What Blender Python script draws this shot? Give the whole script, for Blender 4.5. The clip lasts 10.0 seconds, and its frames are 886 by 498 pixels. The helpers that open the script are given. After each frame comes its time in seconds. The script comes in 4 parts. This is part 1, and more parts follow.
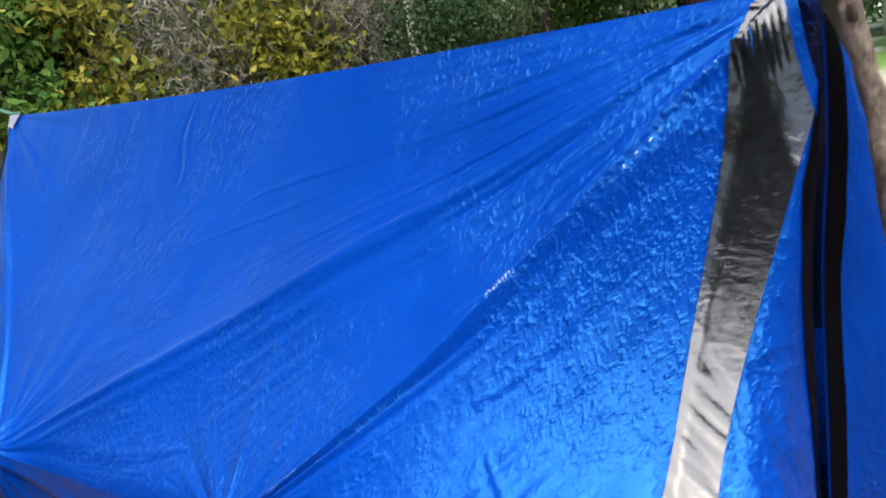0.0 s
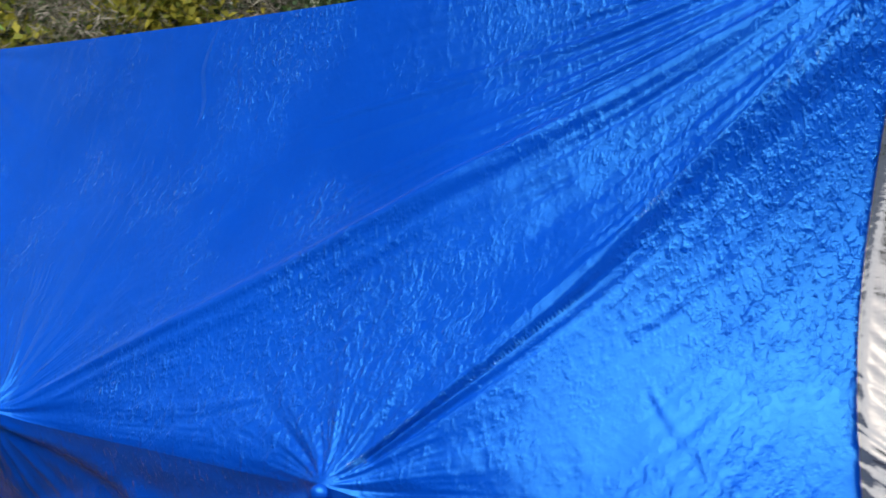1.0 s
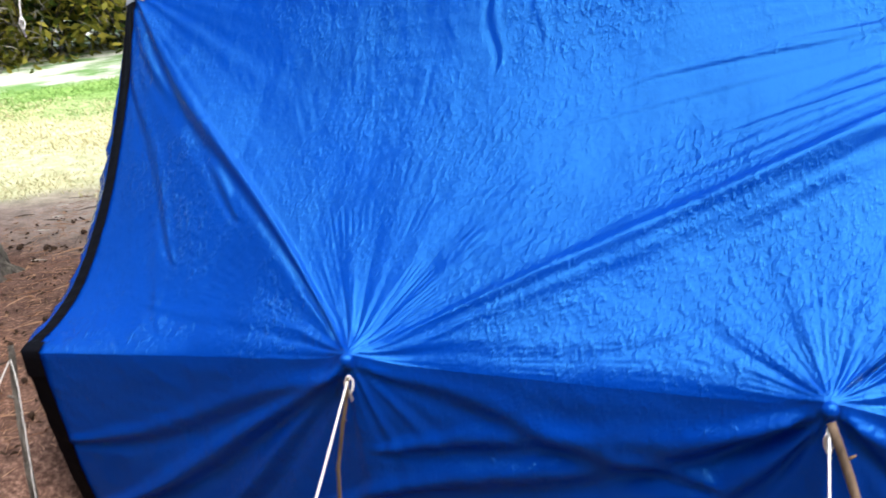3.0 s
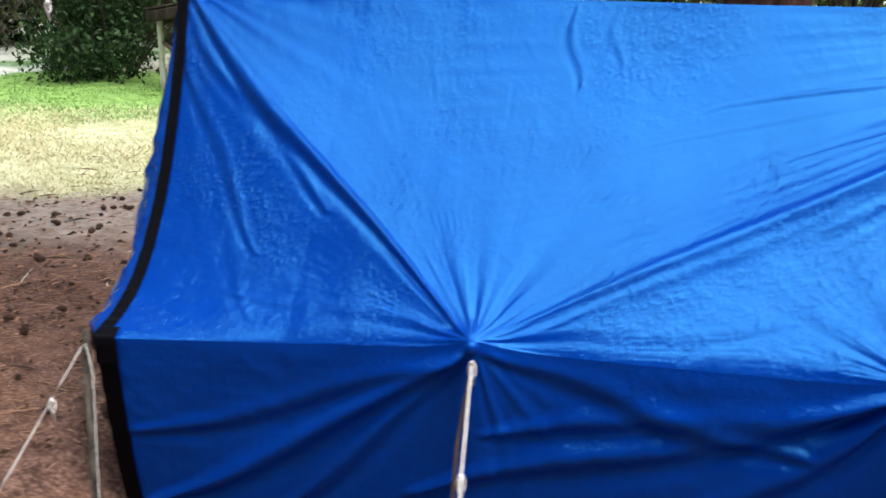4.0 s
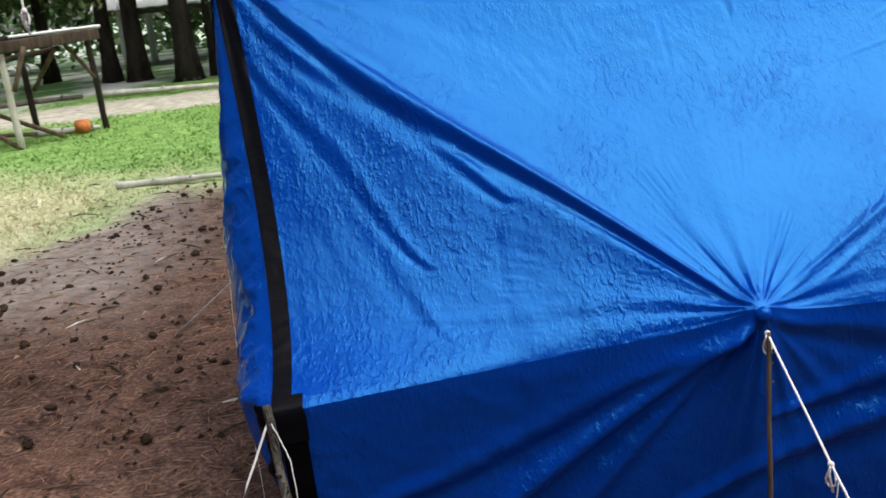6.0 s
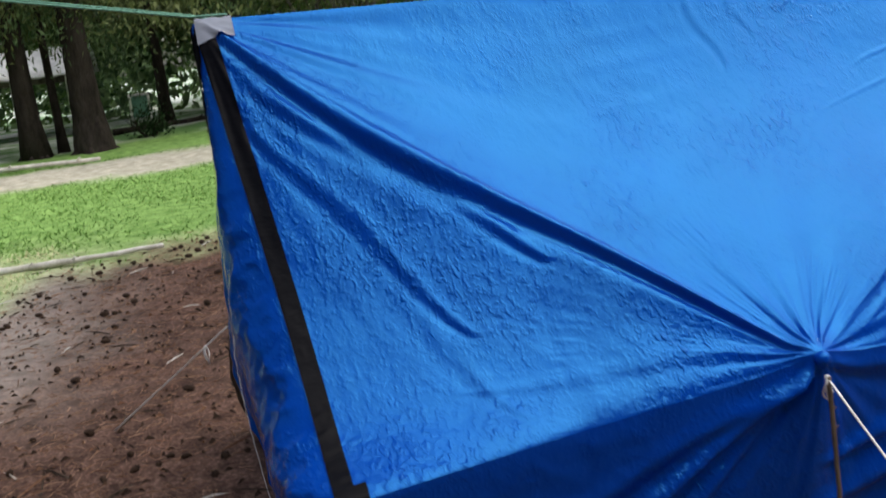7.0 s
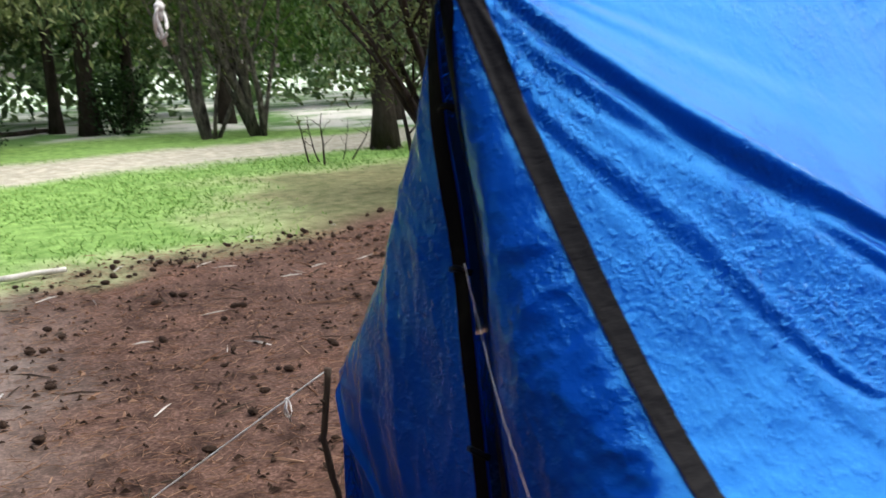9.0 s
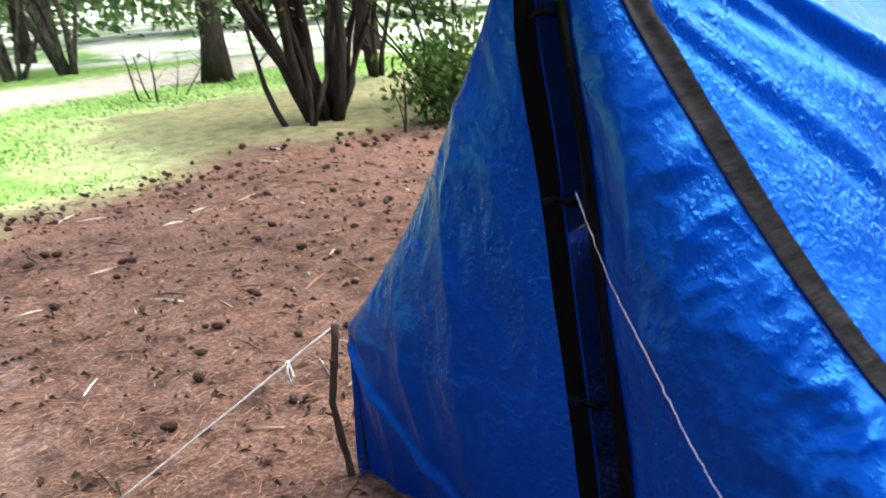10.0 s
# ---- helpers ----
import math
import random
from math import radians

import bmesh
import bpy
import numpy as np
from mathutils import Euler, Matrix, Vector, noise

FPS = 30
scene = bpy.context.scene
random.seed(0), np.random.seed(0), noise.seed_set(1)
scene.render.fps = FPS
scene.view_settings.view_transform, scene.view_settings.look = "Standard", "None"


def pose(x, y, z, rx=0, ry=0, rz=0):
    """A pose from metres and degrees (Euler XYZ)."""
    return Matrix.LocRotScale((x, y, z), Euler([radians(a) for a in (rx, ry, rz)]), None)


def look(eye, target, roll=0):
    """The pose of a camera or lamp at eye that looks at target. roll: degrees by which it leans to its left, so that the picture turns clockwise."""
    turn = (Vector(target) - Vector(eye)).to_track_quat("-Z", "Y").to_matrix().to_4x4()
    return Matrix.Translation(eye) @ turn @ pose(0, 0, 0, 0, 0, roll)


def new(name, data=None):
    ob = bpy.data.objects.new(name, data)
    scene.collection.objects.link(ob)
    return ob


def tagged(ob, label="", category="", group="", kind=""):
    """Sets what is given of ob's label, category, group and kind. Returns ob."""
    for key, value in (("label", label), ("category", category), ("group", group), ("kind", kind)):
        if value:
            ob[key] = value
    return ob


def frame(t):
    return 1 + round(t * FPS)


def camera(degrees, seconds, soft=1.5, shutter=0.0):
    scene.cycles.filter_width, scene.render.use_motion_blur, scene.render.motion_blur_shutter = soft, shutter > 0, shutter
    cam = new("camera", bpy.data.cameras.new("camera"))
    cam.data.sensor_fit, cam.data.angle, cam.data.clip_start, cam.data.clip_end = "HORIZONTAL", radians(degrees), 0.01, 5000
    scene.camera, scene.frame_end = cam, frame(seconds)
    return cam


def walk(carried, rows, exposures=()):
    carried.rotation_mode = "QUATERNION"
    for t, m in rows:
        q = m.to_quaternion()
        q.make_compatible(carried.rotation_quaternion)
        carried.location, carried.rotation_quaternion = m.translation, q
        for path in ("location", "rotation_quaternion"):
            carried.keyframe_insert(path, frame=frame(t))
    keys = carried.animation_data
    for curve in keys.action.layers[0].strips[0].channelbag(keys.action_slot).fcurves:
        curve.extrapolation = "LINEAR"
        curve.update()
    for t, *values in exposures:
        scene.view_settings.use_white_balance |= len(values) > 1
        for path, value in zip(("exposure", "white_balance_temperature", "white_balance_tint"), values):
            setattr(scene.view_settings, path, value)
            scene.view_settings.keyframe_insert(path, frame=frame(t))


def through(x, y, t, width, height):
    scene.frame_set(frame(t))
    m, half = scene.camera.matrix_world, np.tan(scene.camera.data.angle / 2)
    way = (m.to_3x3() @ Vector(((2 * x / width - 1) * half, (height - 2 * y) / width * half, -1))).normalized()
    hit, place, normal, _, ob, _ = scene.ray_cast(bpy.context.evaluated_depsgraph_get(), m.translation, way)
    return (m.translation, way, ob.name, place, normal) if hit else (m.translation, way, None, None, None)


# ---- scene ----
cam = camera(48.7, 10.0, soft=1.6, shutter=0.4)
EXPOSURES = [(0, 1.0), (1.0, 0.95), (2.0, 1.1), (2.5, 1.05), (4.0, 0.8), (4.5, 0.4), (5.0, 0.4), (6.5, 0.4), (7.0, 0.2), (7.5, 0.45), (8.0, 0.1), (8.5, 0.15), (9.0, 0.8), (9.5, 1.35), (10, 1.75)]
PATH = [
    (0, (3.390, -0.799, 1.238), (2.028, 0.609, 0.835), -9.3),
    (0.5, (3.190, -0.860, 1.176), (1.896, 0.597, 0.723), -8.7),
    (1, (2.960, -0.990, 1.155), (1.805, 0.579, 0.702), -7.1),
    (1.5, (2.701, -1.095, 1.135), (1.697, 0.577, 0.690), -6.0),
    (2, (2.520, -1.210, 1.125), (1.541, 0.466, 0.642), -6.2),
    (2.5, (2.302, -1.382, 1.241), (1.362, 0.295, 0.691), -6.1),
    (2.7, (2.155, -1.479, 1.288), (1.267, 0.218, 0.713), -5.7),
    (3.8, (1.471, -2.06, 1.278), (1.019, -0.193, 0.72), 0.8),
    (4, (1.298, -2.067, 1.25), (0.916, -0.175, 0.727), 1.7),
    (4.5, (0.964, -2.08, 1.197), (0.459, -0.216, 0.677), -2.6),
    (5, (0.606, -2.099, 1.191), (0.335, -0.174, 0.719), -3.6),
    (5.2, (0.454, -2.023, 1.162), (0.357, -0.081, 0.692), -3.0),
    (6.3, (0.155, -1.67, 1.116), (0.382, 0.246, 0.587), -6.3),
    (6.5, (0.05, -1.644, 1.138), (0.4, 0.254, 0.614), -6.1),
    (7, (-0.137, -1.553, 1.135), (0.314, 0.35, 0.715), -7.0),
    (7.5, (-0.332, -1.416, 1.128), (0.268, 0.461, 0.787), -5.5),
    (8, (-0.536, -1.166, 1.141), (0.22, 0.658, 0.823), -4.2),
    (8.5, (-0.666, -0.945, 1.112), (0.132, 0.867, 0.835), -3.3),
    (9, (-0.809, -0.71, 1.066), (0.034, 1.063, 0.686), -3.0),
    (9.5, (-0.988, -0.465, 1.064), (0.041, 1.193, 0.625), -3.6),
    (10, (-1.075, -0.285, 1.058), (0.074, 1.258, 0.511), -4.8),
]
walk(cam, [(t, look(eye, target, roll)) for t, eye, target, roll in PATH], EXPOSURES)

# ---- world and light ----
world = bpy.data.worlds.new("sky")
scene.world = world
world.use_nodes = True
wn = world.node_tree
bg = wn.nodes["Background"]
sky = wn.nodes.new("ShaderNodeTexSky")
sky.sky_type = 'NISHITA'
sky.sun_disc = False
sky.sun_elevation = radians(66)
sky.sun_rotation = radians(110)
sky.air_density, sky.dust_density, sky.ozone_density = 1.0, 3.0, 1.0
wn.links.new(sky.outputs[0], bg.inputs[0])
bg.inputs[1].default_value = 0.15
sun_data = bpy.data.lights.new("sun", 'SUN')
sun_data.energy, sun_data.angle, sun_data.color = 3.9, radians(86), (1.0, 0.985, 0.96)
sun = new("sun", sun_data)
sun.matrix_world = look((11, -6, 30), (0, 0, 0))


# ---- materials ----
def material(name):
    m = bpy.data.materials.new(name)
    m.use_nodes = True
    nt = m.node_tree
    return m, nt, nt.nodes["Principled BSDF"]


def node(nt, kind, **inputs):
    n = nt.nodes.new(kind)
    for key, value in inputs.items():
        n.inputs[key.replace("_", " ")].default_value = value
    return n


def noise_tex(nt, scale, detail=4.0, rough=0.55, coords=None, stretch=None):
    tc = nt.nodes.new("ShaderNodeTexCoord")
    n = node(nt, "ShaderNodeTexNoise", Scale=scale, Detail=detail, Roughness=rough)
    src = tc.outputs["Object"]
    if stretch:
        mp = nt.nodes.new("ShaderNodeMapping")
        mp.inputs["Scale"].default_value = stretch[:3]
        if len(stretch) > 3:
            mp.inputs["Rotation"].default_value = stretch[3:]
        nt.links.new(src, mp.inputs["Vector"])
        src = mp.outputs["Vector"]
    nt.links.new(src, n.inputs["Vector"])
    return n


def ramp(nt, fac, stops):
    r = nt.nodes.new("ShaderNodeValToRGB")
    els = r.color_ramp.elements
    while len(els) < len(stops):
        els.new(0.5)
    for e, (p, c) in zip(els, stops):
        e.position, e.color = p, (*c, 1)
    nt.links.new(fac, r.inputs[0])
    return r


def bump(nt, height, strength, distance, before=None):
    b = node(nt, "ShaderNodeBump", Strength=strength, Distance=distance)
    nt.links.new(height, b.inputs["Height"])
    if before:
        nt.links.new(before.outputs[0], b.inputs["Normal"])
    return b


def mottled(name, c1, c2, scale, rough=0.85, bump_s=0.4, bump_d=0.01, spec=0.3, stretch=None, fine=None, c3=None):
    """A surface with two colours mottled at one scale and grain at a finer one."""
    m, nt, p = material(name)
    a = noise_tex(nt, scale, 5, 0.6, stretch=stretch)
    stops = [(0.3, c1), (0.68, c2)] + ([(0.85, c3)] if c3 else [])
    r = ramp(nt, a.outputs["Fac"], stops)
    f = noise_tex(nt, fine or scale * 7, 3, 0.6, stretch=stretch)
    mix = nt.nodes.new("ShaderNodeMix")
    mix.data_type, mix.blend_type = 'RGBA', 'OVERLAY'
    mix.inputs["Factor"].default_value = 0.45
    nt.links.new(r.outputs[0], mix.inputs["A"])
    nt.links.new(f.outputs["Fac"], mix.inputs["B"])
    nt.links.new(mix.outputs["Result"], p.inputs["Base Color"])
    b = bump(nt, a.outputs["Fac"], bump_s, bump_d)
    b2 = bump(nt, f.outputs["Fac"], bump_s * 0.7, bump_d * 0.3, b)
    nt.links.new(b2.outputs[0], p.inputs["Normal"])
    p.inputs["Roughness"].default_value = rough
    p.inputs["Specular IOR Level"].default_value = spec
    return m


def tarp_material():
    """Blue woven polyethylene sheet: glossy, thin enough to let some light through."""
    m, nt, p = material("blue_tarp")
    a = noise_tex(nt, 2.2, 4, 0.6)
    r = ramp(nt, a.outputs["Fac"], [(0.3, (0.0005, 0.038, 0.315)), (0.7, (0.0010, 0.052, 0.40))])
    nt.links.new(r.outputs[0], p.inputs["Base Color"])
    p.inputs["Roughness"].default_value = 0.6
    p.inputs["Specular IOR Level"].default_value = 0.0
    # crinkles: short creases stretched along the pull of the cloth
    c1 = noise_tex(nt, 76, 3, 0.55, stretch=(1.0, 0.55, 0.55, 0, 0, 0.6))
    c2 = noise_tex(nt, 150, 2, 0.5, stretch=(1.0, 0.6, 0.6, 0, 0.5, 0.3))
    c1 = ramp(nt, c1.outputs["Fac"], [(0.50, (0, 0, 0)), (0.74, (1, 1, 1))])
    crest = ramp(nt, c2.outputs["Fac"], [(0.52, (0, 0, 0)), (0.75, (1, 1, 1))])
    patch = noise_tex(nt, 2.6, 3, 0.6)
    amount = ramp(nt, patch.outputs["Fac"], [(0.40, (0.28, 0.28, 0.28)), (0.62, (1.2, 1.2, 1.2))])
    at = nt.nodes.new("ShaderNodeAttribute")
    at.attribute_name = "crinkle"
    both = node(nt, "ShaderNodeMath")
    both.operation = 'ADD'
    both.inputs[1].default_value = 0.62
    nt.links.new(at.outputs["Fac"], both.inputs[0])
    def times(u, v):
        k = nt.nodes.new("ShaderNodeMath")
        k.operation = 'MULTIPLY'
        nt.links.new(u, k.inputs[0])
        nt.links.new(v, k.inputs[1])
        return k
    much = times(amount.outputs[0], both.outputs[0])
    mul = times(c1.outputs[0], much.outputs[0])
    mul2 = times(crest.outputs[0], much.outputs[0])
    # fine weave lines
    tc = nt.nodes.new("ShaderNodeTexCoord")
    w = node(nt, "ShaderNodeTexWave", Scale=130.0, Distortion=0.6)
    w.bands_direction = 'X'
    nt.links.new(tc.outputs["Object"], w.inputs["Vector"])
    folds = noise_tex(nt, 26, 1, 0.4, stretch=(1.0, 0.03, 0.03))
    b = bump(nt, folds.outputs["Fac"], 0.35, 0.004)
    b = bump(nt, mul.outputs[0], 0.7, 0.0034, b)
    b = bump(nt, mul2.outputs[0], 0.6, 0.0016, b)
    b = bump(nt, c2.outputs["Fac"], 0.12, 0.002, b)
    b = bump(nt, w.outputs["Fac"], 0.06, 0.001, b)
    nt.links.new(b.outputs[0], p.inputs["Normal"])
    tr = nt.nodes.new("ShaderNodeBsdfTranslucent")
    tr.inputs["Color"].default_value = (0.001, 0.11, 0.85, 1)
    mx = nt.nodes.new("ShaderNodeMixShader")
    mx.inputs[0].default_value = 0.24
    nt.links.new(p.outputs[0], mx.inputs[1])
    nt.links.new(tr.outputs[0], mx.inputs[2])
    # sheen of the dyed film
    gl = nt.nodes.new("ShaderNodeBsdfGlossy")
    gl.inputs["Roughness"].default_value = 0.18
    nt.links.new(b.outputs[0], gl.inputs["Normal"])
    fr = nt.nodes.new("ShaderNodeFresnel")
    fr.inputs["IOR"].default_value = 1.74
    nt.links.new(b.outputs[0], fr.inputs["Normal"])
    tint = ramp(nt, fr.outputs[0], [(0.08, (0.09, 0.52, 1.0)), (0.42, (0.80, 0.92, 1.0))])
    nt.links.new(tint.outputs[0], gl.inputs["Color"])
    top = nt.nodes.new("ShaderNodeMixShader")
    nt.links.new(fr.outputs[0], top.inputs[0])
    nt.links.new(mx.outputs[0], top.inputs[1])
    nt.links.new(gl.outputs[0], top.inputs[2])
    nt.links.new(top.outputs[0], nt.nodes["Material Output"].inputs["Surface"])
    return m


def tape_material(name, colour, rough, dent=0.3):
    m, nt, p = material(name)
    p.inputs["Base Color"].default_value = (*colour, 1)
    p.inputs["Roughness"].default_value = rough
    p.inputs["Specular IOR Level"].default_value = 0.02
    a = noise_tex(nt, 22, 4, 0.6, stretch=(0.35, 1.0, 1.0))
    c = noise_tex(nt, 90, 2, 0.5, stretch=(0.4, 1.0, 1.0))
    b = bump(nt, a.outputs["Fac"], dent, 0.008)
    b = bump(nt, c.outputs["Fac"], 0.12, 0.002, b)
    nt.links.new(b.outputs[0], p.inputs["Normal"])
    nt.links.new(b.outputs[0], p.inputs["Coat Normal"])
    return m


def leaf_material(name, c1, c2, through):
    m, nt, p = material(name)
    g = nt.nodes.new("ShaderNodeNewGeometry")
    r = ramp(nt, g.outputs["Random Per Island"], [(0.0, c1), (1.0, c2)])
    nt.links.new(r.outputs[0], p.inputs["Base Color"])
    p.inputs["Roughness"].default_value = 0.6
    p.inputs["Specular IOR Level"].default_value = 0.12
    tr = nt.nodes.new("ShaderNodeBsdfTranslucent")
    nt.links.new(r.outputs[0], tr.inputs["Color"])
    mx = nt.nodes.new("ShaderNodeMixShader")
    mx.inputs[0].default_value = through
    nt.links.new(p.outputs[0], mx.inputs[1])
    nt.links.new(tr.outputs[0], mx.inputs[2])
    nt.links.new(mx.outputs[0], nt.nodes["Material Output"].inputs["Surface"])
    return m


def ground_material():
    m, nt, p = material("ground_cover")
    def attr(name):
        a = nt.nodes.new("ShaderNodeAttribute")
        a.attribute_name = name
        return a.outputs["Fac"]
    big = noise_tex(nt, 1.1, 5, 0.6)
    mid = noise_tex(nt, 9, 5, 0.65)
    fine = noise_tex(nt, 70, 4, 0.7)
    def layer(stops, src):
        return ramp(nt, src.outputs["Fac"], stops).outputs[0]
    litter = layer([(0.30, (0.042, 0.022, 0.016)), (0.5, (0.118, 0.066, 0.049)), (0.70, (0.26, 0.165, 0.125))], fine)
    grass = layer([(0.3, (0.12, 0.24, 0.05)), (0.7, (0.25, 0.40, 0.115))], mid)
    straw = layer([(0.3, (0.50, 0.48, 0.27)), (0.7, (0.78, 0.73, 0.50))], mid)
    sand = layer([(0.3, (0.38, 0.33, 0.28)), (0.7, (0.56, 0.50, 0.44))], mid)
    # pale road and green patches, brightened in colour as open sunlit ground
    pale = layer([(0.42, (0.13, 0.25, 0.08)), (0.58, (0.62, 0.62, 0.57))], big)
    worn = ramp(nt, big.outputs["Fac"], [(0.32, (0.5, 0.47, 0.45)), (0.5, (1, 1, 1)), (0.68, (1.25, 1.12, 1.0))])
    clod = ramp(nt, mid.outputs["Fac"], [(0.36, (0.45, 0.42, 0.40)), (0.52, (1, 1, 1))])
    col = litter
    for tone in (worn, clod):
        mx = nt.nodes.new("ShaderNodeMix")
        mx.data_type, mx.blend_type = 'RGBA', 'MULTIPLY'
        mx.inputs["Factor"].default_value = 0.8
        nt.links.new(col, mx.inputs["A"])
        nt.links.new(tone.outputs[0], mx.inputs["B"])
        col = mx.outputs["Result"]
    for name, layer_col in (("straw", straw), ("grass", grass), ("sand", sand), ("pale", pale)):
        mx = nt.nodes.new("ShaderNodeMix")
        mx.data_type = 'RGBA'
        nt.links.new(attr(name), mx.inputs["Factor"])
        nt.links.new(col, mx.inputs["A"])
        nt.links.new(layer_col, mx.inputs["B"])
        col = mx.outputs["Result"]
    mx = nt.nodes.new("ShaderNodeMix")
    mx.data_type, mx.blend_type = 'RGBA', 'OVERLAY'
    mx.inputs["Factor"].default_value = 0.35
    nt.links.new(col, mx.inputs["A"])
    nt.links.new(mid.outputs["Fac"], mx.inputs["B"])
    nt.links.new(mx.outputs["Result"], p.inputs["Base Color"])
    p.inputs["Roughness"].default_value = 0.95
    p.inputs["Specular IOR Level"].default_value = 0.15
    b = bump(nt, mid.outputs["Fac"], 0.5, 0.03)
    b = bump(nt, fine.outputs["Fac"], 0.6, 0.008, b)
    nt.links.new(b.outputs[0], p.inputs["Normal"])
    return m


TARP = tarp_material()
BLACK_TAPE = tape_material("black_tape", (0.0028, 0.0028, 0.004), 0.34)
SHINY_TAPE = tape_material("shiny_black_tape", (0.004, 0.004, 0.006), 0.13, 0.25)
SHINY_TAPE.node_tree.nodes["Principled BSDF"].inputs["Specular IOR Level"].default_value = 0.8
SHINY_TAPE.node_tree.nodes["Principled BSDF"].inputs["Coat Weight"].default_value = 0.5
SHINY_TAPE.node_tree.nodes["Principled BSDF"].inputs["Coat Roughness"].default_value = 0.08
RIM_TAPE = tape_material("rim_tape", (0.003, 0.003, 0.0045), 0.42, 0.4)
RIM_TAPE.node_tree.nodes["Principled BSDF"].inputs["Specular IOR Level"].default_value = 0.05
WHITE_TAPE = tape_material("white_tape", (0.24, 0.26, 0.31), 0.4)
BARK = mottled("bark", (0.055, 0.045, 0.037), (0.20, 0.17, 0.14), 9, 0.95, 1.0, 0.05, 0.1, (1, 1, 0.25))
BARK_RED = mottled("red_bark", (0.012, 0.006, 0.005), (0.15, 0.07, 0.055), 24, 0.95, 1.0, 0.12, 0.1, (1, 1, 0.25))
BARK_GREY = mottled("grey_bark", (0.016, 0.014, 0.012), (0.27, 0.245, 0.21), 26, 0.95, 1.0, 0.12, 0.1, (1, 1, 0.3))
BARK_DARK = mottled("dark_bark", (0.018, 0.014, 0.012), (0.06, 0.048, 0.04), 9, 0.95, 0.9, 0.03, 0.1, (1, 1, 0.3))
STICK = mottled("stick_wood", (0.06, 0.042, 0.03), (0.20, 0.14, 0.095), 30, 0.8, 0.5, 0.004, 0.2, (1, 1, 0.2))
POLE_BARK = mottled("pole_bark", (0.03, 0.024, 0.019), (0.25, 0.20, 0.16), 55, 0.9, 1.0, 0.012, 0.2, (1, 1, 0.5))
STICK_DARK = mottled("dark_stick_wood", (0.03, 0.022, 0.016), (0.10, 0.07, 0.05), 30, 0.85, 0.5, 0.004, 0.2, (1, 1, 0.2))
PALE_WOOD = mottled("weathered_wood", (0.46, 0.42, 0.36), (0.72, 0.68, 0.61), 14, 0.9, 0.5, 0.01, 0.2, (1, 1, 0.2))
ROPE = mottled("white_cord", (0.62, 0.60, 0.57), (0.85, 0.83, 0.80), 200, 0.8, 0.5, 0.002)
ROPE_GREEN = mottled("green_cord", (0.09, 0.25, 0.17), (0.19, 0.37, 0.28), 200, 0.7, 0.5, 0.002)
CONE = mottled("pine_cone", (0.018, 0.011, 0.008), (0.065, 0.038, 0.024), 60, 0.9, 0.6, 0.004, 0.2)
NAVY = mottled("navy_cloth", (0.0025, 0.003, 0.012), (0.006, 0.007, 0.022), 40, 0.9, 0.5, 0.003, 0.1)
SHEET_METAL = mottled("roof_sheet", (0.55, 0.56, 0.57), (0.80, 0.81, 0.82), 4, 0.45, 0.2, 0.005, 0.5)
ORANGE = mottled("orange_plastic", (0.60, 0.17, 0.05), (0.75, 0.26, 0.09), 8, 0.6)
GROUND = ground_material()
LEAF_YELLOW = leaf_material("yellow_green_leaf", (0.04, 0.07, 0.010), (0.36, 0.32, 0.05), 0.4)
LEAF_GREEN = leaf_material("green_leaf", (0.022, 0.07, 0.014), (0.13, 0.23, 0.048), 0.35)
LEAF_DARK = leaf_material("dark_needle", (0.010, 0.026, 0.010), (0.045, 0.085, 0.03), 0.2)
LEAF_OLIVE = leaf_material("olive_needle", (0.045, 0.062, 0.024), (0.17, 0.20, 0.075), 0.25)
LEAF_DULL = leaf_material("dull_green_leaf", (0.02, 0.055, 0.014), (0.10, 0.17, 0.04), 0.3)
# paler leaf colour with the distance haze put into it
LEAF_HAZE = leaf_material("hazed_leaf", (0.06, 0.11, 0.05), (0.22, 0.31, 0.14), 0.35)
LEAF_GREY = leaf_material("dry_twig", (0.08, 0.07, 0.055), (0.28, 0.26, 0.22), 0.1)
GRASS_LEAF = leaf_material("grass_blade", (0.11, 0.235, 0.045), (0.27, 0.42, 0.12), 0.3)
STRAW_LEAF = leaf_material("dry_grass_blade", (0.46, 0.43, 0.23), (0.78, 0.71, 0.47), 0.3)
NEEDLE = leaf_material("fallen_needle", (0.16, 0.075, 0.04), (0.42, 0.26, 0.17), 0.1)


# ---- mesh helpers ----
def mesh_object(name, verts, faces, mat, parent=None, label="", smooth=True):
    me = bpy.data.meshes.new(name)
    me.from_pydata([tuple(v) for v in verts], [], [tuple(f) for f in faces])
    me.materials.append(mat)
    if smooth:
        me.polygons.foreach_set("use_smooth", [True] * len(me.polygons))
    me.update()
    ob = new(name, me)
    ob.parent = parent
    if label:
        tagged(ob, label)
    return ob


def part(name, bm, mat, parent, label=""):
    me = bpy.data.meshes.new(name)
    bm.to_mesh(me)
    bm.free()
    me.materials.append(mat)
    me.polygons.foreach_set("use_smooth", [True] * len(me.polygons))
    ob = new(name, me)
    ob.parent = parent
    if label:
        tagged(ob, label)
    return ob


def thing(name, label, category, group="", kind=""):
    return tagged(new(name), label, category, group, kind)


def grid_faces(nu, nv, base=0, flip=False):
    i, j = np.meshgrid(np.arange(nu - 1), np.arange(nv - 1), indexing="ij")
    a = (base + i * nv + j).ravel()
    f = np.stack([a, a + nv, a + nv + 1, a + 1], 1)
    return f[:, ::-1] if flip else f


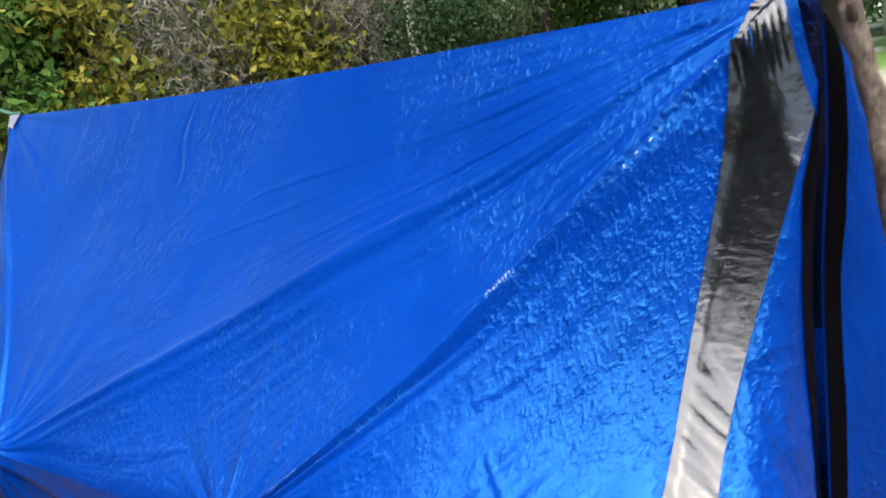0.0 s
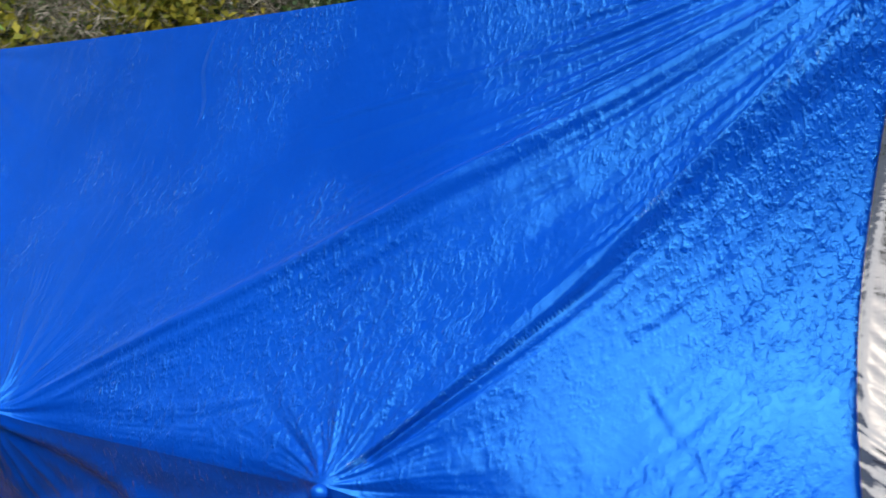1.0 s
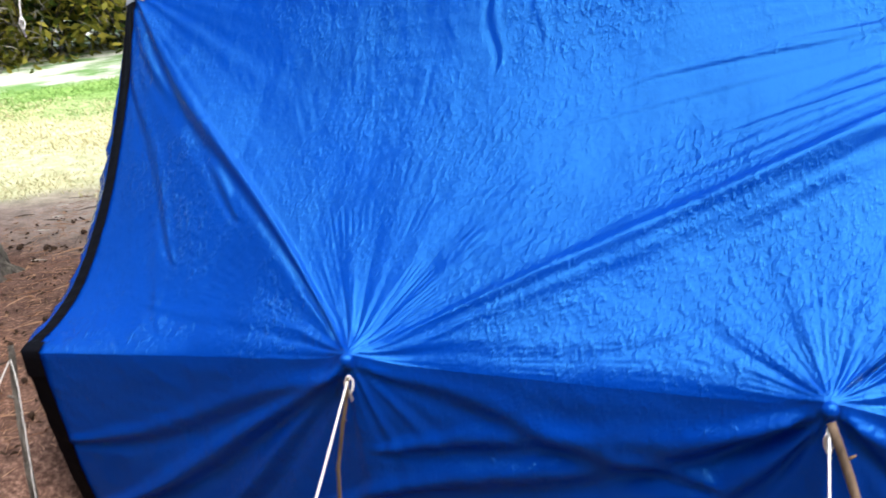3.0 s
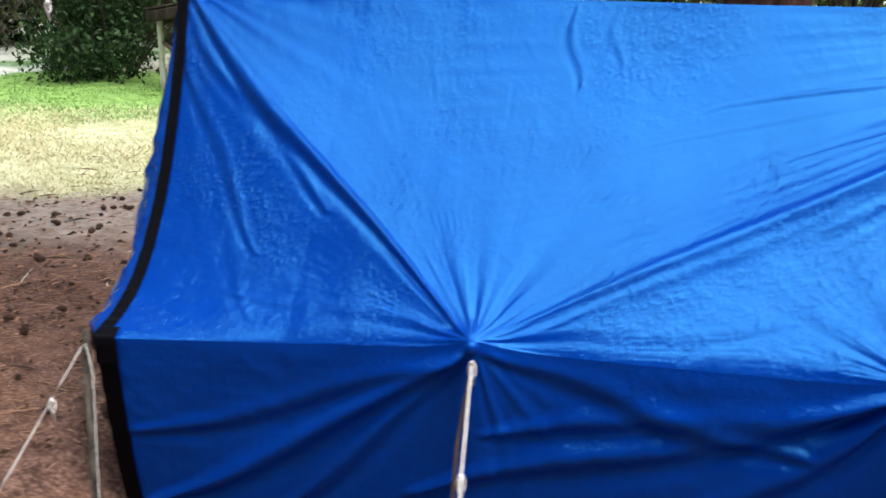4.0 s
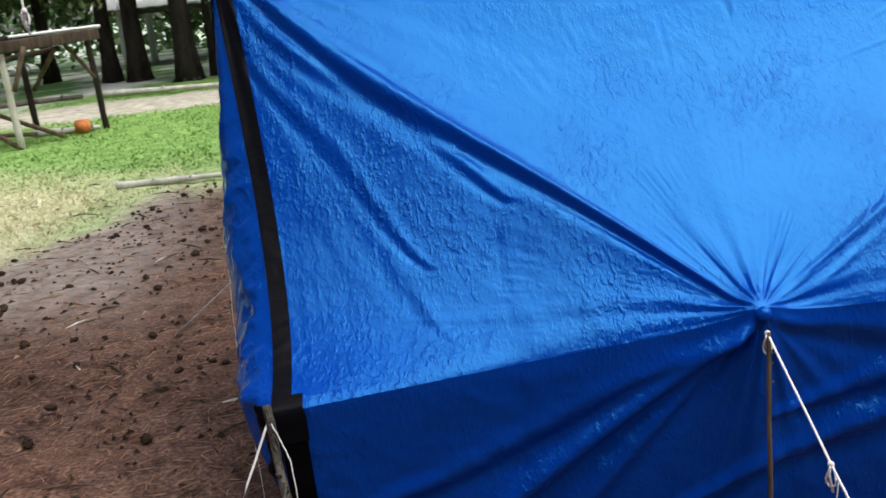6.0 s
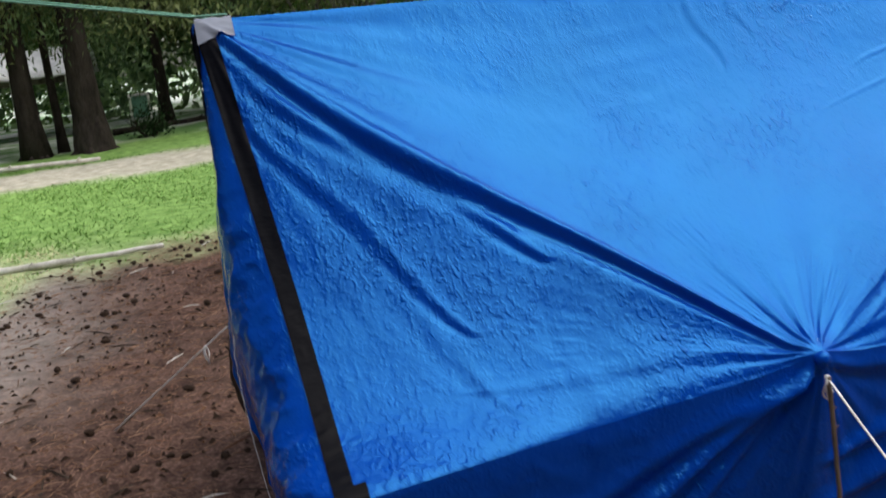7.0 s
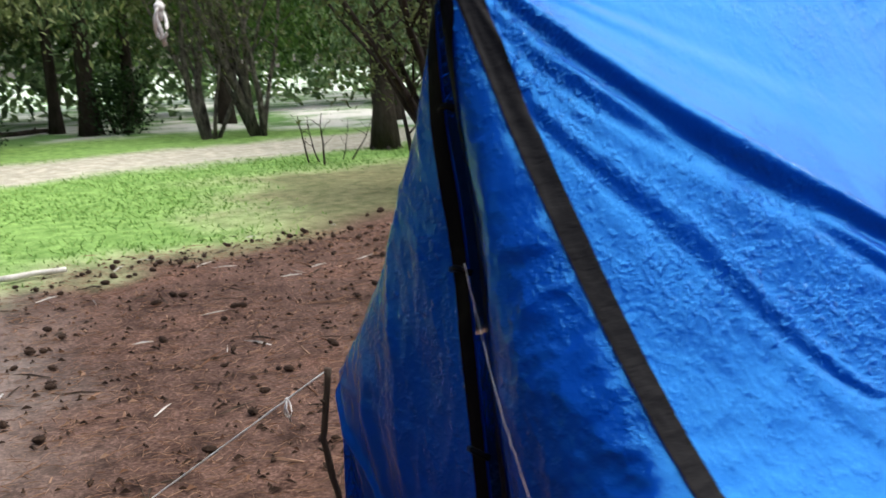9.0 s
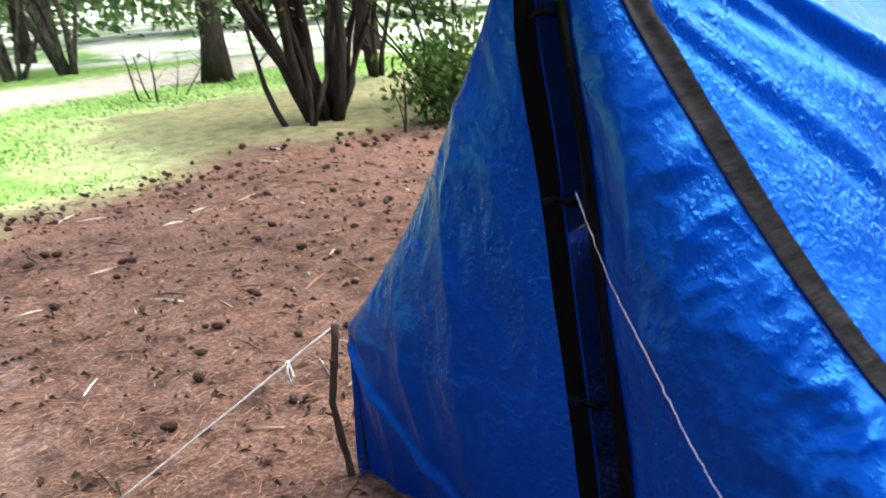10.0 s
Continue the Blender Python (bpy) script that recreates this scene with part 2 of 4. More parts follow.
def sheet(name, pts, mat, parent, label="", flip=False):
    """A grid of points (nu, nv, 3) as a thin smooth sheet."""
    nu, nv = pts.shape[:2]
    return mesh_object(name, pts.reshape(-1, 3), grid_faces(nu, nv, 0, flip), mat, parent, label)


def crinkled(ob, values):
    at = ob.data.attributes.new("crinkle", 'FLOAT', 'POINT')
    at.data.foreach_set("value", np.asarray(values, np.float32).ravel())
    return ob


def noise_at(p, scale, seed=0.0):
    """Smooth noise in -1..1 at an array of points."""
    flat = (np.asarray(p, float).reshape(-1, 3) * scale + seed)
    return np.array([noise.noise(v) for v in flat.tolist()]).reshape(np.shape(p)[:-1])


def tube(path, radii, sides=8):
    """Verts and faces of a closed tube along a path."""
    path = [Vector(p) for p in path]
    verts, faces = [], []
    up = Vector((0.13, 0.21, 0.97))
    for k, p in enumerate(path):
        d = (path[min(k + 1, len(path) - 1)] - path[max(k - 1, 0)]).normalized()
        a = d.cross(up if abs(d.dot(up)) < 0.95 else Vector((1, 0, 0))).normalized()
        b = d.cross(a)
        r = radii[k] if hasattr(radii, "__len__") else radii
        for s in range(sides):
            t = 2 * math.pi * s / sides
            verts.append(p + r * (math.cos(t) * a + math.sin(t) * b))
    for k in range(len(path) - 1):
        for s in range(sides):
            q = (s + 1) % sides
            faces.append((k * sides + s, k * sides + q, (k + 1) * sides + q, (k + 1) * sides + s))
    faces.append(tuple(range(sides))[::-1])
    n = (len(path) - 1) * sides
    faces.append(tuple(range(n, n + sides)))
    return verts, faces


def joined(pieces):
    verts, faces = [], []
    for v, f in pieces:
        o = len(verts)
        verts += list(v)
        faces += [tuple(i + o for i in q) for q in f]
    return verts, faces


def wobbly(a, b, n, amount, rng, sag=0.0):
    """A crooked path from a to b."""
    a, b = Vector(a), Vector(b)
    out = []
    for k in range(n + 1):
        t = k / n
        w = math.sin(math.pi * t)
        p = a.lerp(b, t)
        out.append(p + Vector((rng.uniform(-1, 1), rng.uniform(-1, 1), rng.uniform(-0.3, 0.3))) * amount * w - Vector((0, 0, sag * w)))
    return out


# ---- ground ----
def ground_z(x, y):
    return 0.03 * np.clip(np.asarray(y, float) - 3.0, 0, 11)


def smooth_step(a, b, v):
    t = np.clip((v - a) / (b - a), 0, 1)
    return t * t * (3 - 2 * t)


def zones(x, y):
    """How much straw, grass, sand and sunlit pale gravel lie at a place; the rest is needle litter."""
    p = np.stack([x, y, 0 * x], -1)
    n = noise_at(p, 0.9) * 0.5 + noise_at(p, 3.1, 7.0) * 0.28
    edge = np.interp(x, [-12, -4, -2.5, -1.5, -1.0, 0.3, 1.7, 3.0, 5.0], [1.0, 1.8, 2.5, 3.4, 4.5, 4.85, 5.35, 4.9, 4.6])
    cover = smooth_step(-0.35, 0.45, y - edge + n)
    left = smooth_step(-0.6, -1.9, x + 0.5 * n)
    straw_left = left * (1 - smooth_step(4.6, 6.2, y + n))
    # brown patch in the grass, darkened in colour for the shrub's shade
    brown = smooth_step(0.2, 1.2, x - 0.2 + n) * (1 - smooth_step(7.2, 8.4, y + n)) * 0.75
    straw = cover * (1 - 1.15 * brown)
    grass = cover * np.clip(1 - np.maximum(0.8 * straw_left, brown), 0.12, 1)
    dusty = 0.5 * smooth_step(-0.4, -1.2, x + 0.6 * n) * smooth_step(1.5, 2.6, y + n) * (1 - cover)
    path = smooth_step(1.1, 0.5, np.abs(y - 9.6 + 0.6 * n - 0.1 * x)) * smooth_step(-9.0, -5.5, x)
    # open ground past the path, its sunlight painted as a pale colour
    pale = smooth_step(-0.4, 0.6, y - (12.6 - 0.13 * np.minimum(np.abs(x - 0.5), 7) ** 2) + 0.6 * n)
    return straw, grass, np.maximum(path * 0.85, dusty), pale


def build_ground():
    xs = np.concatenate([-np.geomspace(900, 14, 22), np.linspace(-13, 10, 231), np.geomspace(11, 900, 22)])
    ys = np.concatenate([-np.geomspace(900, 5, 22), np.linspace(-4, 16, 201), np.geomspace(17, 900, 26)])
    x, y = np.meshgrid(xs, ys, indexing="ij")
    z = 0.03 * np.clip(y - 3.0, 0, 11)
    p = np.stack([x, y, 0 * x], -1)
    near = (np.abs(x) < 14) & (y > -5) & (y < 17)
    z = z - 0.16 * smooth_step(-0.18, 0.02, x) * smooth_step(5.0, 3.4, x) * smooth_step(0.7, 0.2, y) * smooth_step(-4.5, -2.0, y)
    z = z + near * (0.018 * noise_at(p, 1.3) + 0.007 * noise_at(p, 6.0, 3.0))
    pts = np.stack([x, y, z], -1)
    ob = sheet("ground", pts, GROUND, None)
    for name, values in zip(("straw", "grass", "sand", "pale"), zones(x, y)):
        at = ob.data.attributes.new(name, 'FLOAT', 'POINT')
        at.data.foreach_set("value", values.ravel().astype(np.float32))
    tagged(ob, "brown needle litter giving way to grass and sunlit pale gravel", "ground", kind="structure")
    return ob


build_ground()

# ---- the tent: shape ----
RIDGE_Y = 0.745
EAVE = np.array([(0.0, 0.0, 0.384), (0.475, 0.045, 0.405), (0.951, 0.035, 0.445), (1.43, 0.05, 0.44), (1.922, 0.035, 0.451), (2.36, 0.05, 0.425), (2.80, 0.0, 0.40)])
PULLS = [(0.951, 0.0), (1.922, 0.0)]
SLANT = 1.08


def eave_at(x):
    return np.interp(x, EAVE[:, 0], EAVE[:, 1]), np.interp(x, EAVE[:, 0], EAVE[:, 2])


def ridge_z(x):
    u = np.clip((x + 0.05) / 2.90, 0, 1)
    return 1.234 + 0.012 * u - 0.022 * 4 * u * (1 - u)


def left_edge(s):
    return -0.09 * s + 0.030 * np.sin(np.pi * s)


def right_edge(s):
    return 2.80 - 0.035 * s - 0.076 * np.sin(np.pi * np.clip(s, 0, 1) ** 1.6)


def crease(x, a, p, q, height, width, deep=0.85):
    """A pleat from p to q: a raised roll with a hollow under it."""
    d = np.array(q, float) - np.array(p, float)
    length = np.hypot(*d)
    d /= length
    if d[0] < 0:
        across = (x - p[0]) * d[1] - (a - p[1]) * d[0]
    else:
        across = -(x - p[0]) * d[1] + (a - p[1]) * d[0]
    t = ((x - p[0]) * d[0] + (a - p[1]) * d[1]) / length
    env = smooth_step(0.0, 0.07, t) * smooth_step(1.0, 0.93, t)
    w = width * (0.3 + 0.9 * np.sin(np.pi * np.clip(t, 0, 1)))
    wob = across + 0.012 * np.sin(7 * t + 3 * p[0]) * env
    return height * env * (np.exp(-(wob / w) ** 2) - deep * np.exp(-((wob + 1.45 * w) / w) ** 2))


def fan(x, a, centre, height, waves, reach, phase=0.0):
    dx, da = x - centre[0], a - centre[1]
    r = np.hypot(dx, da)
    th = np.arctan2(da, dx)
    near = smooth_step(0.03, 0.16, r) if reach > 0.3 else 1.0
    rays = near * np.cos(waves * th + phase) + near * 0.6 * np.cos(waves * 1.7 * th + 2 + phase)
    return height * rays * np.exp(-r / reach) * smooth_step(0.0, 0.05, r)


def line_side(x, a, p, q):
    """Positive above the line from p to q."""
    return (a - p[1]) - (x - p[0]) * (q[1] - p[1]) / (q[0] - p[0])


def crumple(p, scale, seed):
    n = np.abs(noise_at(p, scale, seed))
    return 0.5 - 1.6 * n


def shares(x, s, p, q, r):
    """The three corner shares of places in the triangle p q r, nought outside it."""
    det = (q[1] - r[1]) * (p[0] - r[0]) + (r[0] - q[0]) * (p[1] - r[1])
    a = ((q[1] - r[1]) * (x - r[0]) + (r[0] - q[0]) * (s - r[1])) / det
    b = ((r[1] - p[1]) * (x - r[0]) + (p[0] - r[0]) * (s - r[1])) / det
    return np.clip(a, 0, 1), np.clip(b, 0, 1), np.clip(1 - a - b, 0, 1)


def slack(x, s):
    """How far the sheet hangs in between the taut lines from the ridge ends to the tied knobs."""
    c, r, p1, p2, e, e2 = (-0.09, 1), (2.745, 1), (0.951, 0), (1.922, 0), (0, 0), (2.80, 0)
    total = 0
    for tri, deep in (((c, r, p1), 0.075), ((p1, p2, r), 0.035), ((c, p1, e), 0.055), ((r, p2, e2), 0.03)):
        k = shares(x, s, *tri)
        total = total + deep * 27 * k[0] * k[1] * k[2]
    k = shares(x, s, c, p1, e)
    total = total + 0.20 * 4 * k[0] * k[2] * (1 - k[1]) ** 1.5
    k = shares(x, s, r, p2, e2)
    # the right rim hangs far in, steep under the ridge and flatter towards the eave
    return total + 1.22 * k[0] ** 1.3 * k[2] ** 0.55 * (1 - k[1])


def slack_ends(x, s):
    """One in the loose triangles at the two ends of the roof, nought where the sheet is taut."""
    a = s * SLANT
    right = smooth_step(0.06, -0.10, line_side(x, a, PULLS[1], (2.745, SLANT))) * (x > PULLS[1][0])
    left = smooth_step(0.06, -0.10, line_side(x, a, PULLS[0], (-0.09, SLANT))) * (x < PULLS[0][0])
    return np.clip(0.18 * right + 0.5 * left + 0.30 * np.exp(-np.hypot(x - 2.745, a - SLANT) / 0.9), 0, 1)


def roof_near(x, s, lift=0.0):
    """The sheet on the camera's side, by place along the ridge and share of the way up."""
    ye, ze = eave_at(x)
    zr = ridge_z(x)
    y = ye + (RIDGE_Y - ye) * s
    z = ze + (zr - ze) * s - slack(x, s)
    a = s * SLANT
    flat = np.stack([x, a, 0 * x], -1)
    c, r = (-0.09, SLANT), (2.745, SLANT)
    p1, p2 = PULLS
    d = crease(x, a, p1, c, 0.011, 0.011, 1.2) + crease(x, a, p1, r, 0.0055, 0.018, 0.15) + crease(x, a, (1.06, 0.03), (2.70, 0.98), 0.0025, 0.016, 0.15) + crease(x, a, p2, r, 0.010, 0.0042, 1.3)
    d += crease(x, a, (1.95, 0.02), (2.70, 1.0), 0.0055, 0.007, 1.2) + crease(x, a, (0.55, 0.36), (-0.02, 0.97), 0.005, 0.012, 1.2) + crease(x, a, (0.36, 0.30), (-0.03, 0.92), 0.004, 0.013, 1.1)
    d += crease(x, a, (0.40, 0.06), (-0.03, 0.98), 0.002, 0.02) + crease(x, a, (0.93, 0.02), (0.25, 0.22), 0.0015, 0.018)
    d += crease(x, a, (1.0, 0.02), (1.7, 0.16), 0.0015, 0.02) + crease(x, a, (2.38, 0.36), (2.64, 0.12), 0.0020, 0.014)
    d += crease(x, a, (1.12, 0.84), (1.085, 1.075), 0.0017, 0.012, 1.0) + crease(x, a, (1.22, 0.90), (1.20, 1.075), 0.0016, 0.012)
    # streaks drawn out from the right end of the ridge
    for q, hh in (((1.62, 0.60), 0.0022), ((1.42, 0.79), 0.0026), ((1.83, 0.55), 0.0018), ((2.08, 0.57), 0.0022), ((1.72, 0.86), 0.0024), ((2.22, 0.45), 0.0020), ((1.25, 0.66), 0.0014), ((1.95, 0.93), 0.0020), ((2.33, 0.40), 0.0025)):
        d += crease(x, a, q, (2.72, 1.05), 1.3 * hh, 0.0075, 0.35)
    # the sheet rolls over the eave
    d -= 0.020 * np.exp(-s / 0.04) * (1 - np.exp(-(np.minimum(np.abs(x - p1[0]), np.abs(x - p2[0])) / 0.12) ** 2))
    for p, k in ((p1, 21), (p2, 19)):
        d += fan(x, a, p, 0.0035, k, 0.09) + (fan(x, a, p, 0.0017, 62, 0.14, p[0]) + fan(x, a, p, 0.0009, 101, 0.14)) * np.clip(0.55 + 1.2 * noise_at(flat, 14.0, 3.0), 0, 1.3) + fan(x, a, p, 0.0025, 13, 0.28, 1.0)
        rr = np.hypot(x - p[0], a - p[1])
        d += 0.022 * np.exp(-(rr / 0.05) ** 2) * (1 - s)
    d += fan(x, a, p1, 0.0011, 140, 0.55, 2.0) * np.clip(1.6 * noise_at(flat, 9.0, 6.0), 0, 1.2) * (x < p2[0])
    taped = smooth_step(0.15, 0.09, right_edge(s) - x)
    d += (1 - 0.93 * taped) * fan(x, a, r, 0.0024, 46, 0.6) + (1 - taped) * (fan(x, a, r, 0.0022, 118, 0.9) + fan(x, a, r, 0.0014, 190, 0.9)) * np.clip(0.4 + 1.3 * noise_at(flat, 3.0, 2.0), 0, 1.4) + fan(x, a, c, 0.003, 26, 0.35)
    ends = slack_ends(x, s)
    skew = np.stack([x + 0.6 * a, a * 0.55 - 0.35 * x, 0 * x], -1)
    rough = (0.32 + 0.55 * ends)
    hold = smooth_step(0.0, 0.04, 1 - s) * smooth_step(0.0, 0.05, s)
    rough = rough * (1 - 0.92 * taped * smooth_step(0.38, 0.6, s))
    d += rough * hold * (0.0034 * crumple(skew, 7.0, 2.0) + 0.0014 * crumple(skew, 19.0, 5.0) + 0.0010 * crumple(skew, 44.0, 9.0))
    d += 0.010 * noise_at(flat, 2.1, 4.0) * hold
    d += lift
    return np.stack([x, y - 0.72 * d, z + 0.69 * d], -1)


def wall_near(x, v, lift=0.0):
    """The low wall under the eave; v runs from the eave down to the ground."""
    e = roof_near(x, 0 * x)
    yb = 0.15 - 0.015 * np.cos(3 * x)
    y = e[..., 1] + (yb - e[..., 1]) * smooth_step(0, 1.25, v)
    z = e[..., 2] * (1 - v) - 0.16 * v * smooth_step(-0.16, 0.02, x) - 0.012 * v
    h = 0.45 * (1 - v)
    d = 0
    for p, q, hh, w in (((0.951, 0.44), (0.03, 0.02), 0.016, 0.022), ((0.951, 0.44), (0.35, 0.0), 0.010, 0.02), ((0.951, 0.43), (0.02, 0.22), 0.008, 0.02),
                        ((1.922, 0.44), (0.75, 0.12), 0.014, 0.024), ((1.922, 0.44), (0.95, 0.27), 0.010, 0.022), ((1.922, 0.43), (1.25, 0.0), 0.010, 0.022),
                        ((0.951, 0.44), (1.75, 0.30), 0.008, 0.02), ((1.922, 0.44), (2.7, 0.05), 0.014, 0.022), ((1.922, 0.44), (2.6, 0.28), 0.010, 0.02)):
        d = d + crease(x, h, p, q, 1.5 * hh, w)
    for p, k in ((0.951, 17), (1.922, 15)):
        d = d + fan(x, h, (p, 0.45), 0.005, k, 0.10) + fan(x, h, (p, 0.46), 0.0016, 17, 0.45, p)
    flat = np.stack([x, h * 1.5, 0 * x], -1)
    hold = smooth_step(0, 0.06, v)
    d = d * hold + hold * (0.010 * noise_at(flat, 3.0, 1.0) + 0.003 * crumple(flat, 10.0, 3.0) + 0.0015 * crumple(flat, 24.0, 6.0)) + lift
    return np.stack([x, y - d, z], -1)


def roof_far(x, s):
    ye = np.interp(x, [-0.11, 1.4, 2.92], [1.37, 1.46, 1.47])
    ze = np.interp(x, [-0.11, 0.95, 1.9, 2.92], [0.365, 0.43, 0.44, 0.39])
    y = ye + (RIDGE_Y - ye) * s
    sag = 0.06 - 0.02 * np.clip(np.abs(x - 1.4) / 1.5, 0, 1) ** 2
    z = ze + (ridge_z(x) - ze) * s - sag * 4 * s * (1 - s)
    flat = np.stack([x, s, 0 * x], -1)
    d = (0.012 * noise_at(flat, 2.5, 8.0) + 0.004 * crumple(flat, 9.0, 1.0)) * smooth_step(0, 0.05, 1 - s)
    return np.stack([x, y + 0.7 * d, z + 0.7 * d], -1)


def far_left_x(s):
    return -0.10 + 0.01 * s + 0.040 * np.sin(np.pi * s)


def far_right_x(s):
    return 2.84 - 0.075 * s + 0.01 * np.sin(np.pi * s)


def door_y(z):
    return np.interp(z, [0, 0.3, 0.7, 0.95, 1.15, 1.26], [0.665, 0.69, 0.735, 0.75, 0.745, 0.745])


def edge_curve(edge_x, roof, wall_foot, n=120):
    """The rim of an end, from the ground corner up over the eave to the ridge."""
    s = np.linspace(0, 1, n)
    top = roof(edge_x(s), s)
    v = np.linspace(1, 0, 30)[:-1, None]
    low = top[0] * (1 - v) + np.array(wall_foot) * v
    return np.concatenate([low, top])


def end_flap(rim, gap, out, near, lift=0.0, cols=(0, 1), n=110, seed=0.0):
    """One half of a tent end, hung between its rim and the slit in the middle. out: the way it faces along x."""
    rows = np.linspace(0, 1, 260)
    length = np.concatenate([[0], np.cumsum(np.linalg.norm(np.diff(rim, axis=0), axis=1))])
    rim = np.stack([np.interp(rows * length[-1], length, rim[:, k]) for k in range(3)], -1)
    c = np.linspace(cols[0], cols[1], n)
    R, Cc = rim[:, None, :], c[None, :, None]
    zd = np.clip(rim[:, 2] * np.interp(rows, [0, 0.3, 1], [0.9, 0.92, 0.985]), 0, 1.25)
    side = -1 if near else 1
    xd = rim[-1, 0] + out * (0.012 - 0.04 * smooth_step(1.2, 0.7, zd))
    dp = np.stack([xd, door_y(zd) + side * gap * (0.35 + 0.65 * smooth_step(1.22, 0.9, zd)), zd], -1)
    P = R * (1 - Cc) + dp[:, None, :] * Cc
    w = np.sin(np.pi * np.clip(c, 0, 1) ** 0.7)[None, :]
    hgt = P[..., 2]
    wid = np.abs(dp[:, 1] - rim[:, 1])[:, None]
    q = np.stack([P[..., 1], P[..., 2] * 0.45, 0 * hgt + seed], -1)
    hold = w ** 0.5 * np.clip(wid / 0.3, 0, 1)
    if out < 0:
        belly = np.interp(hgt, [0, 0.2, 0.38, 0.55, 0.75, 1.0, 1.2], [0.0, 0.08, 0.12, 0.22, 0.30, 0.32, 0.26]) * (1 if near else 0.5)
    else:
        belly = 0.13 * smooth_step(0.08, 0.5, hgt)
    d = hold * (0.022 * noise_at(q, 4.5, 3.0 + seed) + 0.013 * crumple(q, 7.0, seed) + 0.005 * crumple(q, 16.0, seed + 2) + 0.0015 * crumple(q, 38.0, seed + 5)) + belly * w * wid
    rimward = np.exp(-c / 0.4)[None, :] * smooth_step(0.0, 0.06, c)[None, :]
    qq = np.stack([P[..., 1] * 0.8 + 0.5 * P[..., 2], P[..., 2] * 0.6 - 0.4 * P[..., 1], 0 * hgt + seed], -1)
    d = d + (1.5 if near else 0.35) * rimward * np.clip(wid / 0.3, 0, 1) * (0.014 * crumple(qq, 11.0, seed + 1) + 0.006 * crumple(qq, 27.0, seed + 7) + 0.002 * crumple(qq, 60.0, seed + 3))
    if not near and out < 0:
        # a pulled fold below the far eave corner
        off = (P[..., 1] - 1.37) * 0.66 - (hgt - 0.345) * 0.75
        d = d + 0.016 * np.exp(-(off / 0.013) ** 2) * smooth_step(0.37, 0.32, hgt) * smooth_step(0.0, 0.04, c)[None, :]
    P[..., 0] += out * (d + lift)
    return P


